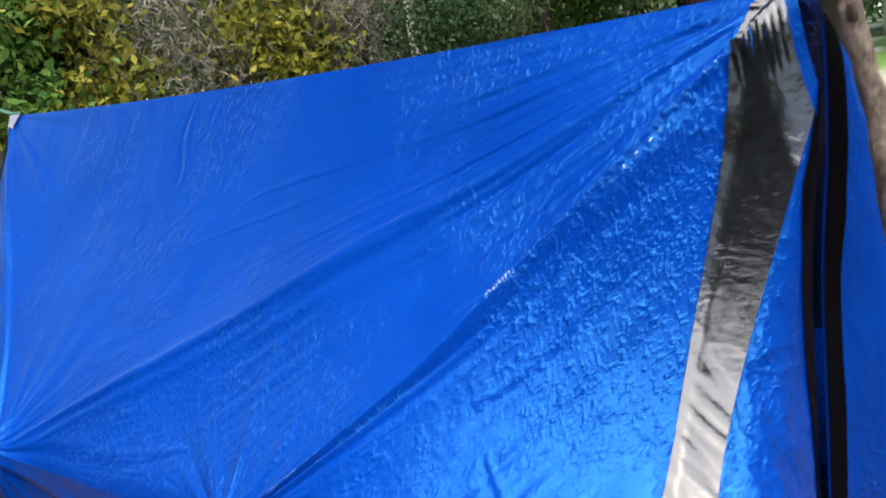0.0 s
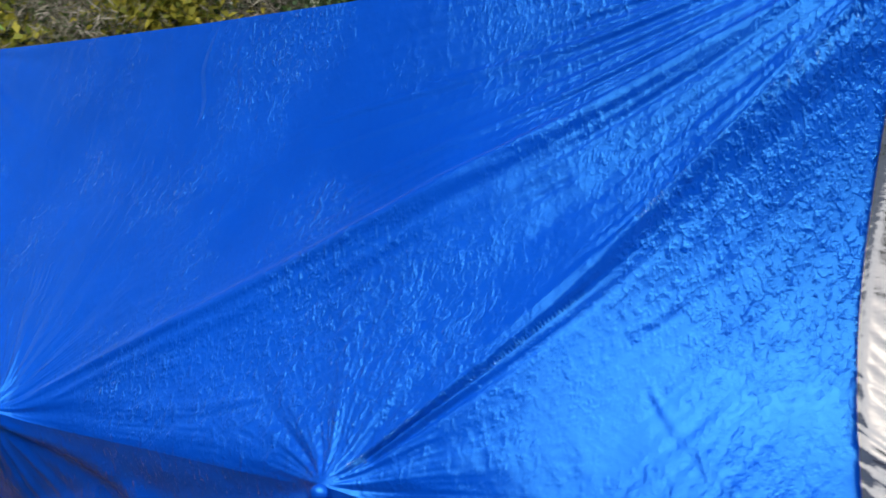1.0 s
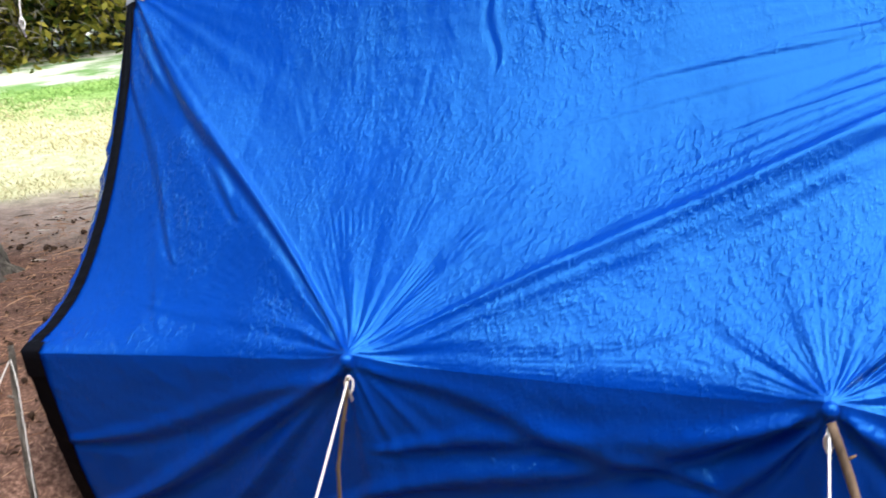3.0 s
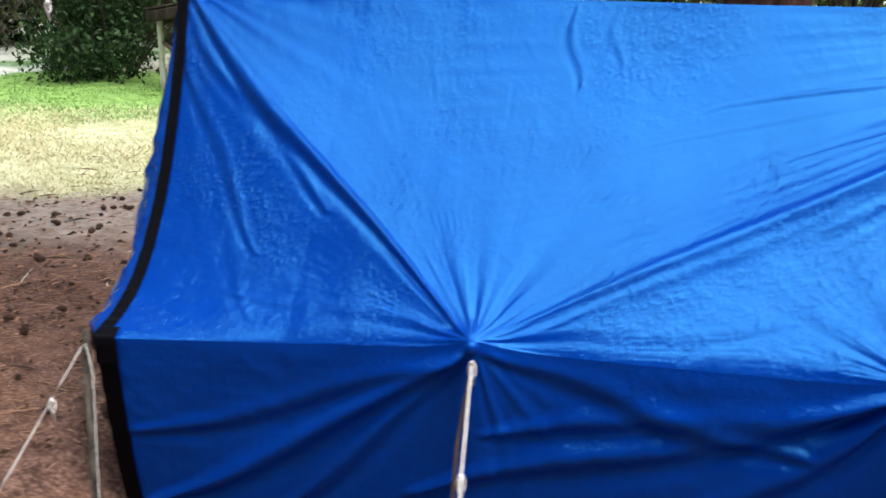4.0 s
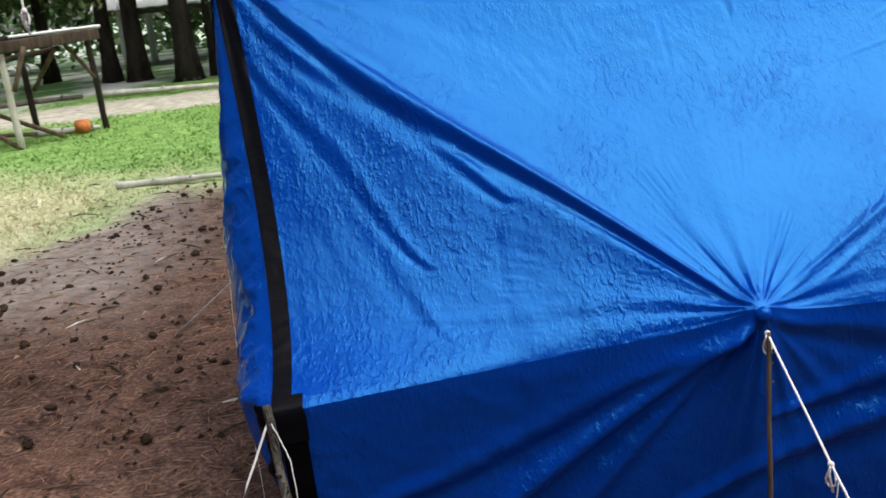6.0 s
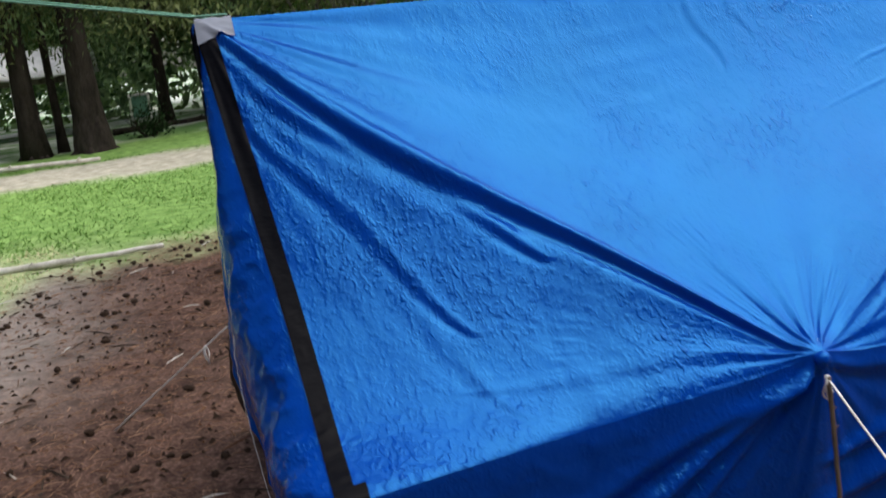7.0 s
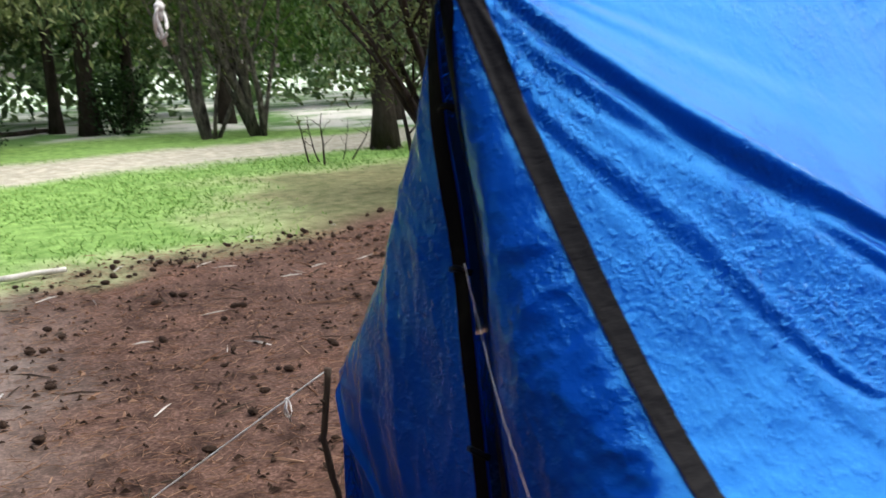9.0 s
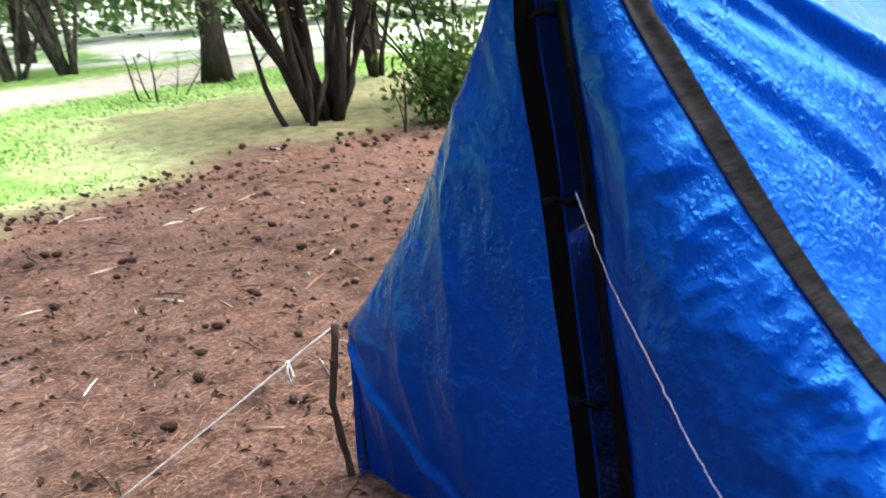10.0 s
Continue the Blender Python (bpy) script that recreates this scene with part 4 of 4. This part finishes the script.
tree(-5.6, 8.6, 0.085, 5, True, PALE_WOOD, LEAF_GREY, "pale dead tree with bare twigs at the lawn's edge", 31, leaves=1500, size=0.16, aspect=0.08, low=1.0, spread=1.2)
for k, (x, y) in enumerate([(-0.5, 15.5), (1.5, 15.0), (2.6, 13.5), (4.6, 12.0), (5.6, 9.8), (-4.4, 13.5), (-5.6, 11.5)]):
    tree(x, y, 0.10, 6.5, True, BARK_DARK, (LEAF_OLIVE, LEAF_HAZE, LEAF_GREEN)[k % 3], "slender conifer in the open wood beyond the path", 40 + k, leaves=12000, size=0.11, low=1.8, spread=2.6, droop=0.5, limbs=16)
shrub(1.9, 11.4, 7, 3.0, 0.05, LEAF_OLIVE, "clump of grey stems with thin olive foliage", 60, 1500, mat=BARK_GREY, spread=0.3)
shrub(2.5, 11.3, 9, 2.8, 0.06, LEAF_OLIVE, "clump of grey stems with thin olive foliage", 61, 1700, mat=BARK_GREY, spread=0.35)
shrub(2.55, 5.85, 22, 2.6, 0.045, LEAF_OLIVE, "many-stemmed dark shrub at the litter's edge", 62, 5000, 0.05, spread=0.40, crown_low=0.5)
shrub(2.25, 5.65, 3, 1.9, 0.03, None, "few leaning dark stems beside the large shrub", 66, spread=0.6)
shrub(4.2, 7.6, 8, 2.0, 0.03, LEAF_OLIVE, "many-stemmed small tree before the pale road", 63, 2500, 0.05, spread=0.35, crown_low=0.6)
shrub(2.35, 8.3, 5, 0.6, 0.012, None, "bare leggy sapling on the grass", 64, spread=0.7)
shrub(2.62, 4.95, 2, 0.4, 0.012, None, "bare upright twig by the bush", 65, spread=0.1)
bush(1.05, 13.0, 0.42, 0.75, LEAF_DARK, "round dark bush at a trunk's foot", 70, 2200, 0.06)
bush(-0.7, 12.6, 0.28, 0.4, LEAF_DARK, "small round dark bush", 71, 900, 0.05)
bush(3.05, 5.0, 0.36, 0.45, LEAF_DULL, "low leafy green bush at the litter's edge", 72, 1500, 0.06)
bush(3.6, 5.6, 0.7, 1.7, LEAF_DULL, "leafy green bush with drooping twigs", 73, 2600, 0.07)
bush(-4.5, 7.9, 1.0, 1.7, LEAF_DARK, "dense dark green bush on the lawn's edge", 74, 7000, 0.07)
bush(-5.0, 8.8, 1.3, 2.8, LEAF_DARK, "tall dark bush behind the shelter", 75, 7000, 0.09)
# dark bushes at the back are added as shade between the others
bank = [(-9.5, 3.2, LEAF_YELLOW), (-9.3, 4.6, LEAF_GREEN), (-9.6, 6.0, LEAF_YELLOW), (-9.2, 7.4, LEAF_GREY), (-8.7, 8.8, LEAF_YELLOW), (-7.9, 10.0, LEAF_GREY), (-7.0, 11.0, LEAF_OLIVE), (-10.6, 2.0, LEAF_YELLOW), (-10.4, 5.2, LEAF_DARK), (-9.9, 8.4, LEAF_GREEN), (-6.4, 12.6, LEAF_GREEN), (-10.2, 3.8, LEAF_DARK), (-10.4, 6.8, LEAF_DARK), (-9.4, 9.6, LEAF_DARK), (-8.4, 11.2, LEAF_DARK)]
for k, (x, y, leaf) in enumerate(bank):
    name = {LEAF_YELLOW: "yellow-green autumn bush on the wooded bank", LEAF_GREEN: "leafy green bush on the wooded bank", LEAF_GREY: "grey bush of bare tangled twigs on the bank", LEAF_DARK: "dark bush filling the wooded bank's shaded gaps", LEAF_OLIVE: "olive bush on the wooded bank"}[leaf]
    bush(x, y, 1.25, 3.3, leaf, name, 80 + k, 5200, 0.15 if leaf is not LEAF_GREY else 0.20, 0.5 if leaf is not LEAF_GREY else 0.08, twig_mat=BARK_GREY if leaf is LEAF_GREY else BARK_DARK, twigs=22 if leaf is LEAF_GREY else 8)


def far_woods():
    rng = random.Random(5)
    # two of the three woods have haze painted into their leaves
    for leaf, off, label in ((LEAF_DULL, 0.0, "dull green wood closing the distance"), (LEAF_HAZE, 0.5, "green wood closing the distance"), (LEAF_HAZE, 0.25, "haze-paled wood closing the distance")):
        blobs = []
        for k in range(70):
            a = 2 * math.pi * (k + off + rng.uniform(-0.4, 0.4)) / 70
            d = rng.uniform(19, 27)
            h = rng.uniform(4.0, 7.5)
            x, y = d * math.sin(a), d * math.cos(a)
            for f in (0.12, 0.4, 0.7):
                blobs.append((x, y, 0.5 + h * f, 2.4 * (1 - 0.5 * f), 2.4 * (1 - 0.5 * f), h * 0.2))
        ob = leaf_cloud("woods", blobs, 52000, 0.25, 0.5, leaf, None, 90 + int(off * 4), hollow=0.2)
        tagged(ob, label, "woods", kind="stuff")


far_woods()
rng_wood = random.Random(6)
# the first of these woods is paled by the same haze colour
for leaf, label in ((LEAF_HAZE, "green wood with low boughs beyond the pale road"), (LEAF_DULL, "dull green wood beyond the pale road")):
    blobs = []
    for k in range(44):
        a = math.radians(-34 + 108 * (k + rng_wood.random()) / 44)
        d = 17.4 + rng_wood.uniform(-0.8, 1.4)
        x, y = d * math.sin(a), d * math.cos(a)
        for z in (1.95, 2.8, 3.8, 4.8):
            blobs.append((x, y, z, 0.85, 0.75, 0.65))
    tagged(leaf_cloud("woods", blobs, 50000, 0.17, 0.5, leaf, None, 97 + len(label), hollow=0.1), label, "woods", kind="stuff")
# unseen tall trees added on the near side, to darken wall and roof
for k, (x, y) in enumerate([(-7.5, -7.5), (-5, -8.5), (-2.6, -7.2), (-0.4, -9.2), (1.8, -7.4), (4.0, -9.0), (6.4, -8.0), (8.6, -7.5), (-9.5, -5.5)]):
    tree(x, y, 0.15, 6.0 if -8 < x < -2 else 9.5, True, BARK_DARK, (LEAF_DARK, LEAF_OLIVE)[k % 2], "unseen tall conifer added to shade the clearing", 120 + k, leaves=6000, size=0.30, low=0.8, spread=3.0, droop=0.5, limbs=22)


# ---- shelter beyond the lawn ----
def plank(a, b, w, t, mat, parent, name, rng):
    """A rough squared timber from a to b."""
    a, b = Vector(a), Vector(b)
    d = (b - a).normalized()
    s = d.cross(Vector((0, 0, 1)) if abs(d.z) < 0.9 else Vector((1, 0, 0))).normalized()
    u = s.cross(d)
    bm = bmesh.new()
    rings = []
    for k in range(6):
        p = a.lerp(b, k / 5) + Vector((rng.uniform(-1, 1), rng.uniform(-1, 1), 0)) * w * 0.12
        rings.append([bm.verts.new(p + s * sx * w / 2 + u * sy * t / 2) for sx, sy in ((-1, -0.8), (-0.8, -1), (0.8, -1), (1, -0.8), (1, 0.8), (0.8, 1), (-0.8, 1), (-1, 0.8))])
    for r0, r1 in zip(rings, rings[1:]):
        for k in range(8):
            bm.faces.new((r0[k], r0[(k + 1) % 8], r1[(k + 1) % 8], r1[k]))
    bm.faces.new(rings[0][::-1])
    bm.faces.new(rings[-1])
    return part(name, bm, mat, parent)


def shelter():
    rng = random.Random(8)
    t = thing("wooden_shelter", "small rustic pole shelter with a pale sheet roof", "shelter")
    z0 = 0.12
    feet = {"a": (-3.54, 7.25), "b": (-2.76, 6.95), "c": (-2.93, 7.95), "d": (-2.25, 7.8)}
    for k, h in (("a", 0.72), ("b", 0.95), ("c", 0.78), ("d", 0.92)):
        x, y = feet[k]
        plank((x, y, z0 - 0.06), (x - 0.04, y + 0.02, z0 + h), 0.05, 0.05, PALE_WOOD if k in "ab" else BARK_DARK, t, "post", rng)
    for a, b in (((-3.5, 7.2, 0.60), (-2.75, 6.93, 0.12)), ((-3.45, 7.25, 0.62), (-2.5, 7.3, 0.16)), ((-3.2, 7.3, 0.15), (-2.8, 6.98, 0.95)), ((-2.74, 6.97, 0.62), (-2.6, 7.0, 0.98)),
                 ((-2.9, 7.95, 0.55), (-2.62, 7.9, 0.92)), ((-2.27, 7.8, 0.62), (-2.5, 7.7, 1.0)), ((-3.5, 7.3, 0.25), (-2.7, 7.2, 0.22))):
        plank(a, b, 0.035, 0.035, STICK, t, "brace", rng)
    for a, b in (((-3.62, 7.22, 0.84), (-2.2, 7.74, 1.05)), ((-3.58, 7.3, 0.80), (-2.6, 8.0, 0.92)), ((-2.82, 6.93, 1.06), (-2.2, 7.78, 1.06))):
        plank(a, b, 0.05, 0.05, BARK_DARK, t, "beam", rng)
    # dark brown strips below the roof's front edge
    plank((-3.64, 7.14, 0.84), (-2.80, 6.86, 0.99), 0.03, 0.11, BARK_DARK, t, "dark_strip", rng)
    plank((-2.80, 6.86, 0.99), (-2.14, 7.66, 1.02), 0.03, 0.10, STICK_DARK, t, "dark_strip", rng)
    for corner, name, mat in (([(-2.86, 6.86, 1.08), (-2.12, 7.72, 1.10), (-2.5, 8.1, 0.98), (-3.15, 7.2, 1.0)], "roof_sheet", SHEET_METAL),
                              ([(-3.68, 7.16, 0.93), (-2.88, 6.87, 1.06), (-3.1, 7.3, 0.97), (-3.7, 7.75, 0.86)], "roof_sheet", BARK_DARK)):
        bm = bmesh.new()
        c = [Vector(q) for q in corner]
        n = 12
        grid = [[bm.verts.new(c[0].lerp(c[1], i / n).lerp(c[3].lerp(c[2], i / n), j / 3) + Vector((0, 0, 0.006 * math.sin(i * 3.14)))) for j in range(4)] for i in range(n + 1)]
        low = [[bm.verts.new(v.co - Vector((0, 0, 0.025))) for v in row] for row in grid]
        for i in range(n):
            for j in range(3):
                bm.faces.new((grid[i][j], grid[i + 1][j], grid[i + 1][j + 1], grid[i][j + 1]))
                bm.faces.new((low[i][j], low[i][j + 1], low[i + 1][j + 1], low[i + 1][j]))
        for i in range(n):
            bm.faces.new((grid[i][0], low[i][0], low[i + 1][0], grid[i + 1][0]))
            bm.faces.new((grid[i][3], grid[i + 1][3], low[i + 1][3], low[i][3]))
        for j in range(3):
            bm.faces.new((grid[0][j], grid[0][j + 1], low[0][j + 1], low[0][j]))
            bm.faces.new((grid[n][j], low[n][j], low[n][j + 1], grid[n][j + 1]))
        part(name, bm, mat, t)
    return t


shelter()


def pavilion():
    """A small open building with white posts beyond the road."""
    rng = random.Random(12)
    t = thing("pavilion", "open white-posted pavilion with a pale sheet roof", "pavilion")
    for x, y in ((-3.6, 15.0), (-2.68, 15.0), (-1.86, 15.0), (-3.4, 16.2), (-1.9, 16.2)):
        plank((x, y, 0.28), (x, y, 1.25), 0.11, 0.11, ROPE, t, "post", rng)
    plank((-3.9, 15.0, 1.25), (-1.6, 15.0, 1.22), 0.10, 0.12, BARK, t, "beam", rng)
    for y0, z0, y1, z1 in ((14.7, 1.28, 15.6, 1.72), (16.5, 1.28, 15.62, 1.72)):
        bm = bmesh.new()
        rows = []
        for k in range(24):
            x = -4.0 + 2.5 * k / 23
            w = 0.018 * (k % 2)
            rows.append([bm.verts.new(q) for q in ((x, y0, z0 + w), (x, y1, z1 + w), (x, y1, z1 + w - 0.03), (x, y0, z0 + w - 0.03))])
        for a, b in zip(rows, rows[1:]):
            for k in range(4):
                bm.faces.new((a[k], a[(k + 1) % 4], b[(k + 1) % 4], b[k]))
        bm.faces.new(rows[0])
        bm.faces.new(rows[-1][::-1])
        part("roof_sheet", bm, SHEET_METAL, t)
    b = thing("notice_board", "pale green board in a white frame on two legs", "sign board")
    for x in (-1.03, -0.74):
        plank((x, 15.2, 0.30), (x, 15.2, 0.84), 0.035, 0.035, ROPE, b, "leg", rng)
    for z in (0.44, 0.82):
        plank((-1.03, 15.2, z), (-0.74, 15.2, z), 0.035, 0.03, ROPE, b, "rail", rng)
    plank((-1.01, 15.21, 0.63), (-0.76, 15.21, 0.63), 0.012, 0.35, ROPE_GREEN, b, "panel", rng)


pavilion()


def log(path, r, mat, label, seed, name="log"):
    rng = random.Random(seed)
    pts = []
    for a, b in zip(path, path[1:]):
        pts += wobbly(a, b, 7, r * 0.5, rng)[:-1]
    pts.append(Vector(path[-1]))
    pieces = [tube(pts, [r * (1 - 0.45 * k / len(pts)) * rng.uniform(0.88, 1.1) for k in range(len(pts))], 9)]
    for k in (3, 6):
        if k < len(pts) - 1:
            pieces.append(tube([pts[k], pts[k] + Vector((0.02, -0.02, 0.02)) * r * 60], [r * 0.5, r * 0.2], 6))
    return tagged(mesh_object(name, *joined(pieces), mat), label, "log")


log([(-1.45, 4.72, 0.078), (-0.9, 4.66, 0.086), (-0.43, 4.72, 0.082)], 0.024, PALE_WOOD, "long pale bare branch lying on the grass edge", 1, "fallen_branch")
log([(-3.0, 10.6, 0.27), (-1.2, 10.2, 0.26)], 0.04, PALE_WOOD, "pale log rail lying beside the road", 2)
log([(-5.0, 10.3, 0.26), (-3.2, 10.6, 0.27)], 0.04, BARK, "weathered log rail lying beside the road", 3)
log([(-2.9, 7.7, 0.17), (-2.3, 7.75, 0.17)], 0.035, PALE_WOOD, "short pale log at the shelter's foot", 4)
log([(-1.25, 13.5, 0.36), (0.2, 13.9, 0.38)], 0.05, BARK_DARK, "dark log lying under the far trees", 5)
bm = bmesh.new()
bmesh.ops.create_cube(bm, size=1, matrix=Matrix.Translation((-2.42, 7.62, 0.20)) @ Matrix.Diagonal((0.13, 0.10, 0.13, 1)))
bmesh.ops.bevel(bm, geom=bm.edges[:], offset=0.02, segments=2, affect='EDGES')
crate = part("bucket", bm, ORANGE, None)
tagged(crate, "small orange plastic tub beside the shelter", "tub")


# ---- litter on the ground ----
def cone_mesh():
    rng = random.Random(3)
    verts, faces = [], []
    bmv, bmf = tube([(-0.020, 0, 0), (-0.012, 0, 0), (0.004, 0, 0), (0.016, 0, 0), (0.022, 0, 0)], [0.006, 0.012, 0.013, 0.008, 0.003], 7)
    verts += bmv
    faces += bmf
    for ring in range(4):
        for k in range(6):
            a = 2 * math.pi * (k + 0.5 * ring) / 6
            x = -0.014 + 0.009 * ring
            r = (0.012, 0.014, 0.012, 0.008)[ring]
            o = len(verts)
            for dx, rr, da in ((0, r * 0.7, -0.35), (0, r * 0.7, 0.35), (-0.006, r * 1.35, 0.0)):
                verts.append(Vector((x + dx, rr * math.cos(a + da), rr * math.sin(a + da))))
            faces.append((o, o + 1, o + 2))
    me = bpy.data.meshes.new("pine_cone")
    me.from_pydata([tuple(v) for v in verts], [], faces)
    me.materials.append(CONE)
    return me


def litter_place(rng, x0, x1, y0, y1):
    while True:
        x, y = rng.uniform(x0, x1), rng.uniform(y0, y1)
        if -0.12 < x < 2.95 and -0.05 < y < 1.55:
            continue
        if math.hypot(x + 1.95, y - 1.28) < 0.42:
            continue
        return x, y


def pine_cones():
    rng = random.Random(17)
    me = cone_mesh()
    edge = lambda x: float(np.interp(x, [-2.5, -1.5, -1.0, 0.3, 1.7, 3.0], [2.5, 3.4, 4.5, 4.85, 5.35, 4.9]))
    made = 0
    while made < 290:
        if made < 70:
            x = rng.uniform(-0.9, 2.6)
            y = edge(x) - abs(rng.gauss(0, 0.34)) + 0.14
        else:
            x, y = litter_place(rng, -2.0, 2.8, 0.2, 4.9)
            if y > edge(x):
                continue
        ob = new("pine_cone", me)
        s = rng.uniform(0.5, 1.15)
        ob.matrix_basis = pose(x, y, 0.010 * s + 0.004 + float(ground_z(x, y)), rng.uniform(0, 360), rng.uniform(-15, 15), rng.uniform(0, 360)) @ Matrix.Diagonal((s, s, s, 1))
        tagged(ob, "small dark brown pine cone on needle litter", "pine cone", "fallen pine cones")
        made += 1


def strip_stuff(name, places, mat, label, category):
    """Many thin three-sided slivers: places are rows of centre, direction, length, width."""
    verts, faces = [], []
    for c, d, ln, w in places:
        c, d = Vector(c), Vector(d).normalized()
        s = d.cross(Vector((0, 0, 1)))
        s = s.normalized() if s.length > 0.05 else Vector((1, 0, 0))
        o = len(verts)
        verts += [c - d * ln / 2 - s * w / 2, c - d * ln / 2 + s * w / 2, c + d * ln / 2, c + Vector((0, 0, w))]
        faces += [(o, o + 1, o + 3), (o + 1, o + 2, o + 3), (o + 2, o, o + 3)]
    ob = mesh_object(name, verts, faces, mat, smooth=False)
    return tagged(ob, label, category, kind="stuff")


def litter():
    rng = random.Random(23)
    rows = []
    for k in range(16000):
        x, y = litter_place(rng, -2.4, 3.0, 0.0, 5.0)
        if zones(np.array([x]), np.array([y]))[0][0] > 0.6 * rng.random() + 0.2:
            continue
        a = rng.uniform(0, 2 * math.pi)
        rows.append(((x, y, 0.004 + 0.006 * rng.random() + float(ground_z(x, y))), (math.cos(a), math.sin(a), rng.uniform(-0.1, 0.15)), rng.uniform(0.025, 0.075), rng.uniform(0.0015, 0.003)))
    strip_stuff("needle_litter", rows, NEEDLE, "fallen reddish-brown needles", "needles")
    rows = []
    for k in range(2600):
        x, y = litter_place(rng, -2.2, 3.0, 0.0, 5.0)
        if zones(np.array([x]), np.array([y]))[0][0] > 0.5:
            continue
        a = rng.uniform(0, 2 * math.pi)
        rows.append(((x, y, 0.006 + float(ground_z(x, y))), (math.cos(a), math.sin(a), 0.05), rng.uniform(0.012, 0.04), rng.uniform(0.006, 0.014)))
    strip_stuff("bark_bits", rows[:1800], CONE, "scattered dark bark and cone scales", "bark bits")
    strip_stuff("bark_bits", rows[1800:], NEEDLE, "scattered pale brown bark scraps", "bark bits")
    rows = []
    for k in range(420):
        x, y = litter_place(rng, -2.4, 3.0, 0.0, 5.2)
        a = rng.uniform(0, 2 * math.pi)
        rows.append(((x, y, 0.008 + float(ground_z(x, y))), (math.cos(a), math.sin(a), 0.04), rng.uniform(0.06, 0.2), rng.uniform(0.004, 0.009)))
    strip_stuff("twigs", rows[:210], STICK_DARK, "small dark fallen twigs", "twigs")
    strip_stuff("twigs", rows[210:350], NEEDLE, "small brown fallen twigs", "twigs")
    strip_stuff("twigs", rows[350:], PALE_WOOD, "small pale fallen twigs", "twigs")


def grass():
    rng = np.random.default_rng(4)
    for name, mat, column, count in (("grass", GRASS_LEAF, 1, 42000), ("dry_grass", STRAW_LEAF, 0, 30000)):
        x = rng.uniform(-7.5, 5.0, count * 2)
        y = rng.uniform(1.6, 10.5, count * 2)
        if column == 0:
            x = rng.uniform(-7.0, -0.6, count * 2)
            y = rng.uniform(1.6, 7.5, count * 2)
        z = zones(x, y)
        keep = (z[column] * (1 - z[2]) * (1 - z[3]) > 0.25 + 0.5 * rng.random(count * 2)) if column else ((z[0] - z[1] > 0.15 + 0.3 * rng.random(count * 2)))
        x, y = x[keep][:count], y[keep][:count]
        n = len(x)
        a = rng.uniform(0, 2 * np.pi, n)
        h = rng.uniform(0.012, 0.036, n)
        w = rng.uniform(0.004, 0.009, n)
        lean = rng.normal(0, 0.025, (n, 2))
        g = ground_z(x, y) - 0.004
        v0 = np.stack([x - w * np.cos(a), y - w * np.sin(a), g], 1)
        v1 = np.stack([x + w * np.cos(a), y + w * np.sin(a), g], 1)
        v2 = np.stack([x + lean[:, 0], y + lean[:, 1], g + h], 1)
        verts = np.stack([v0, v1, v2], 1).reshape(-1, 3)
        ob = mesh_object(name, verts.tolist(), np.arange(n * 3).reshape(-1, 3).tolist(), mat, smooth=False)
        tagged(ob, "short green lawn grass" if column else "short dry straw-coloured grass", "grass", kind="stuff")


litter()
grass()
pine_cones()
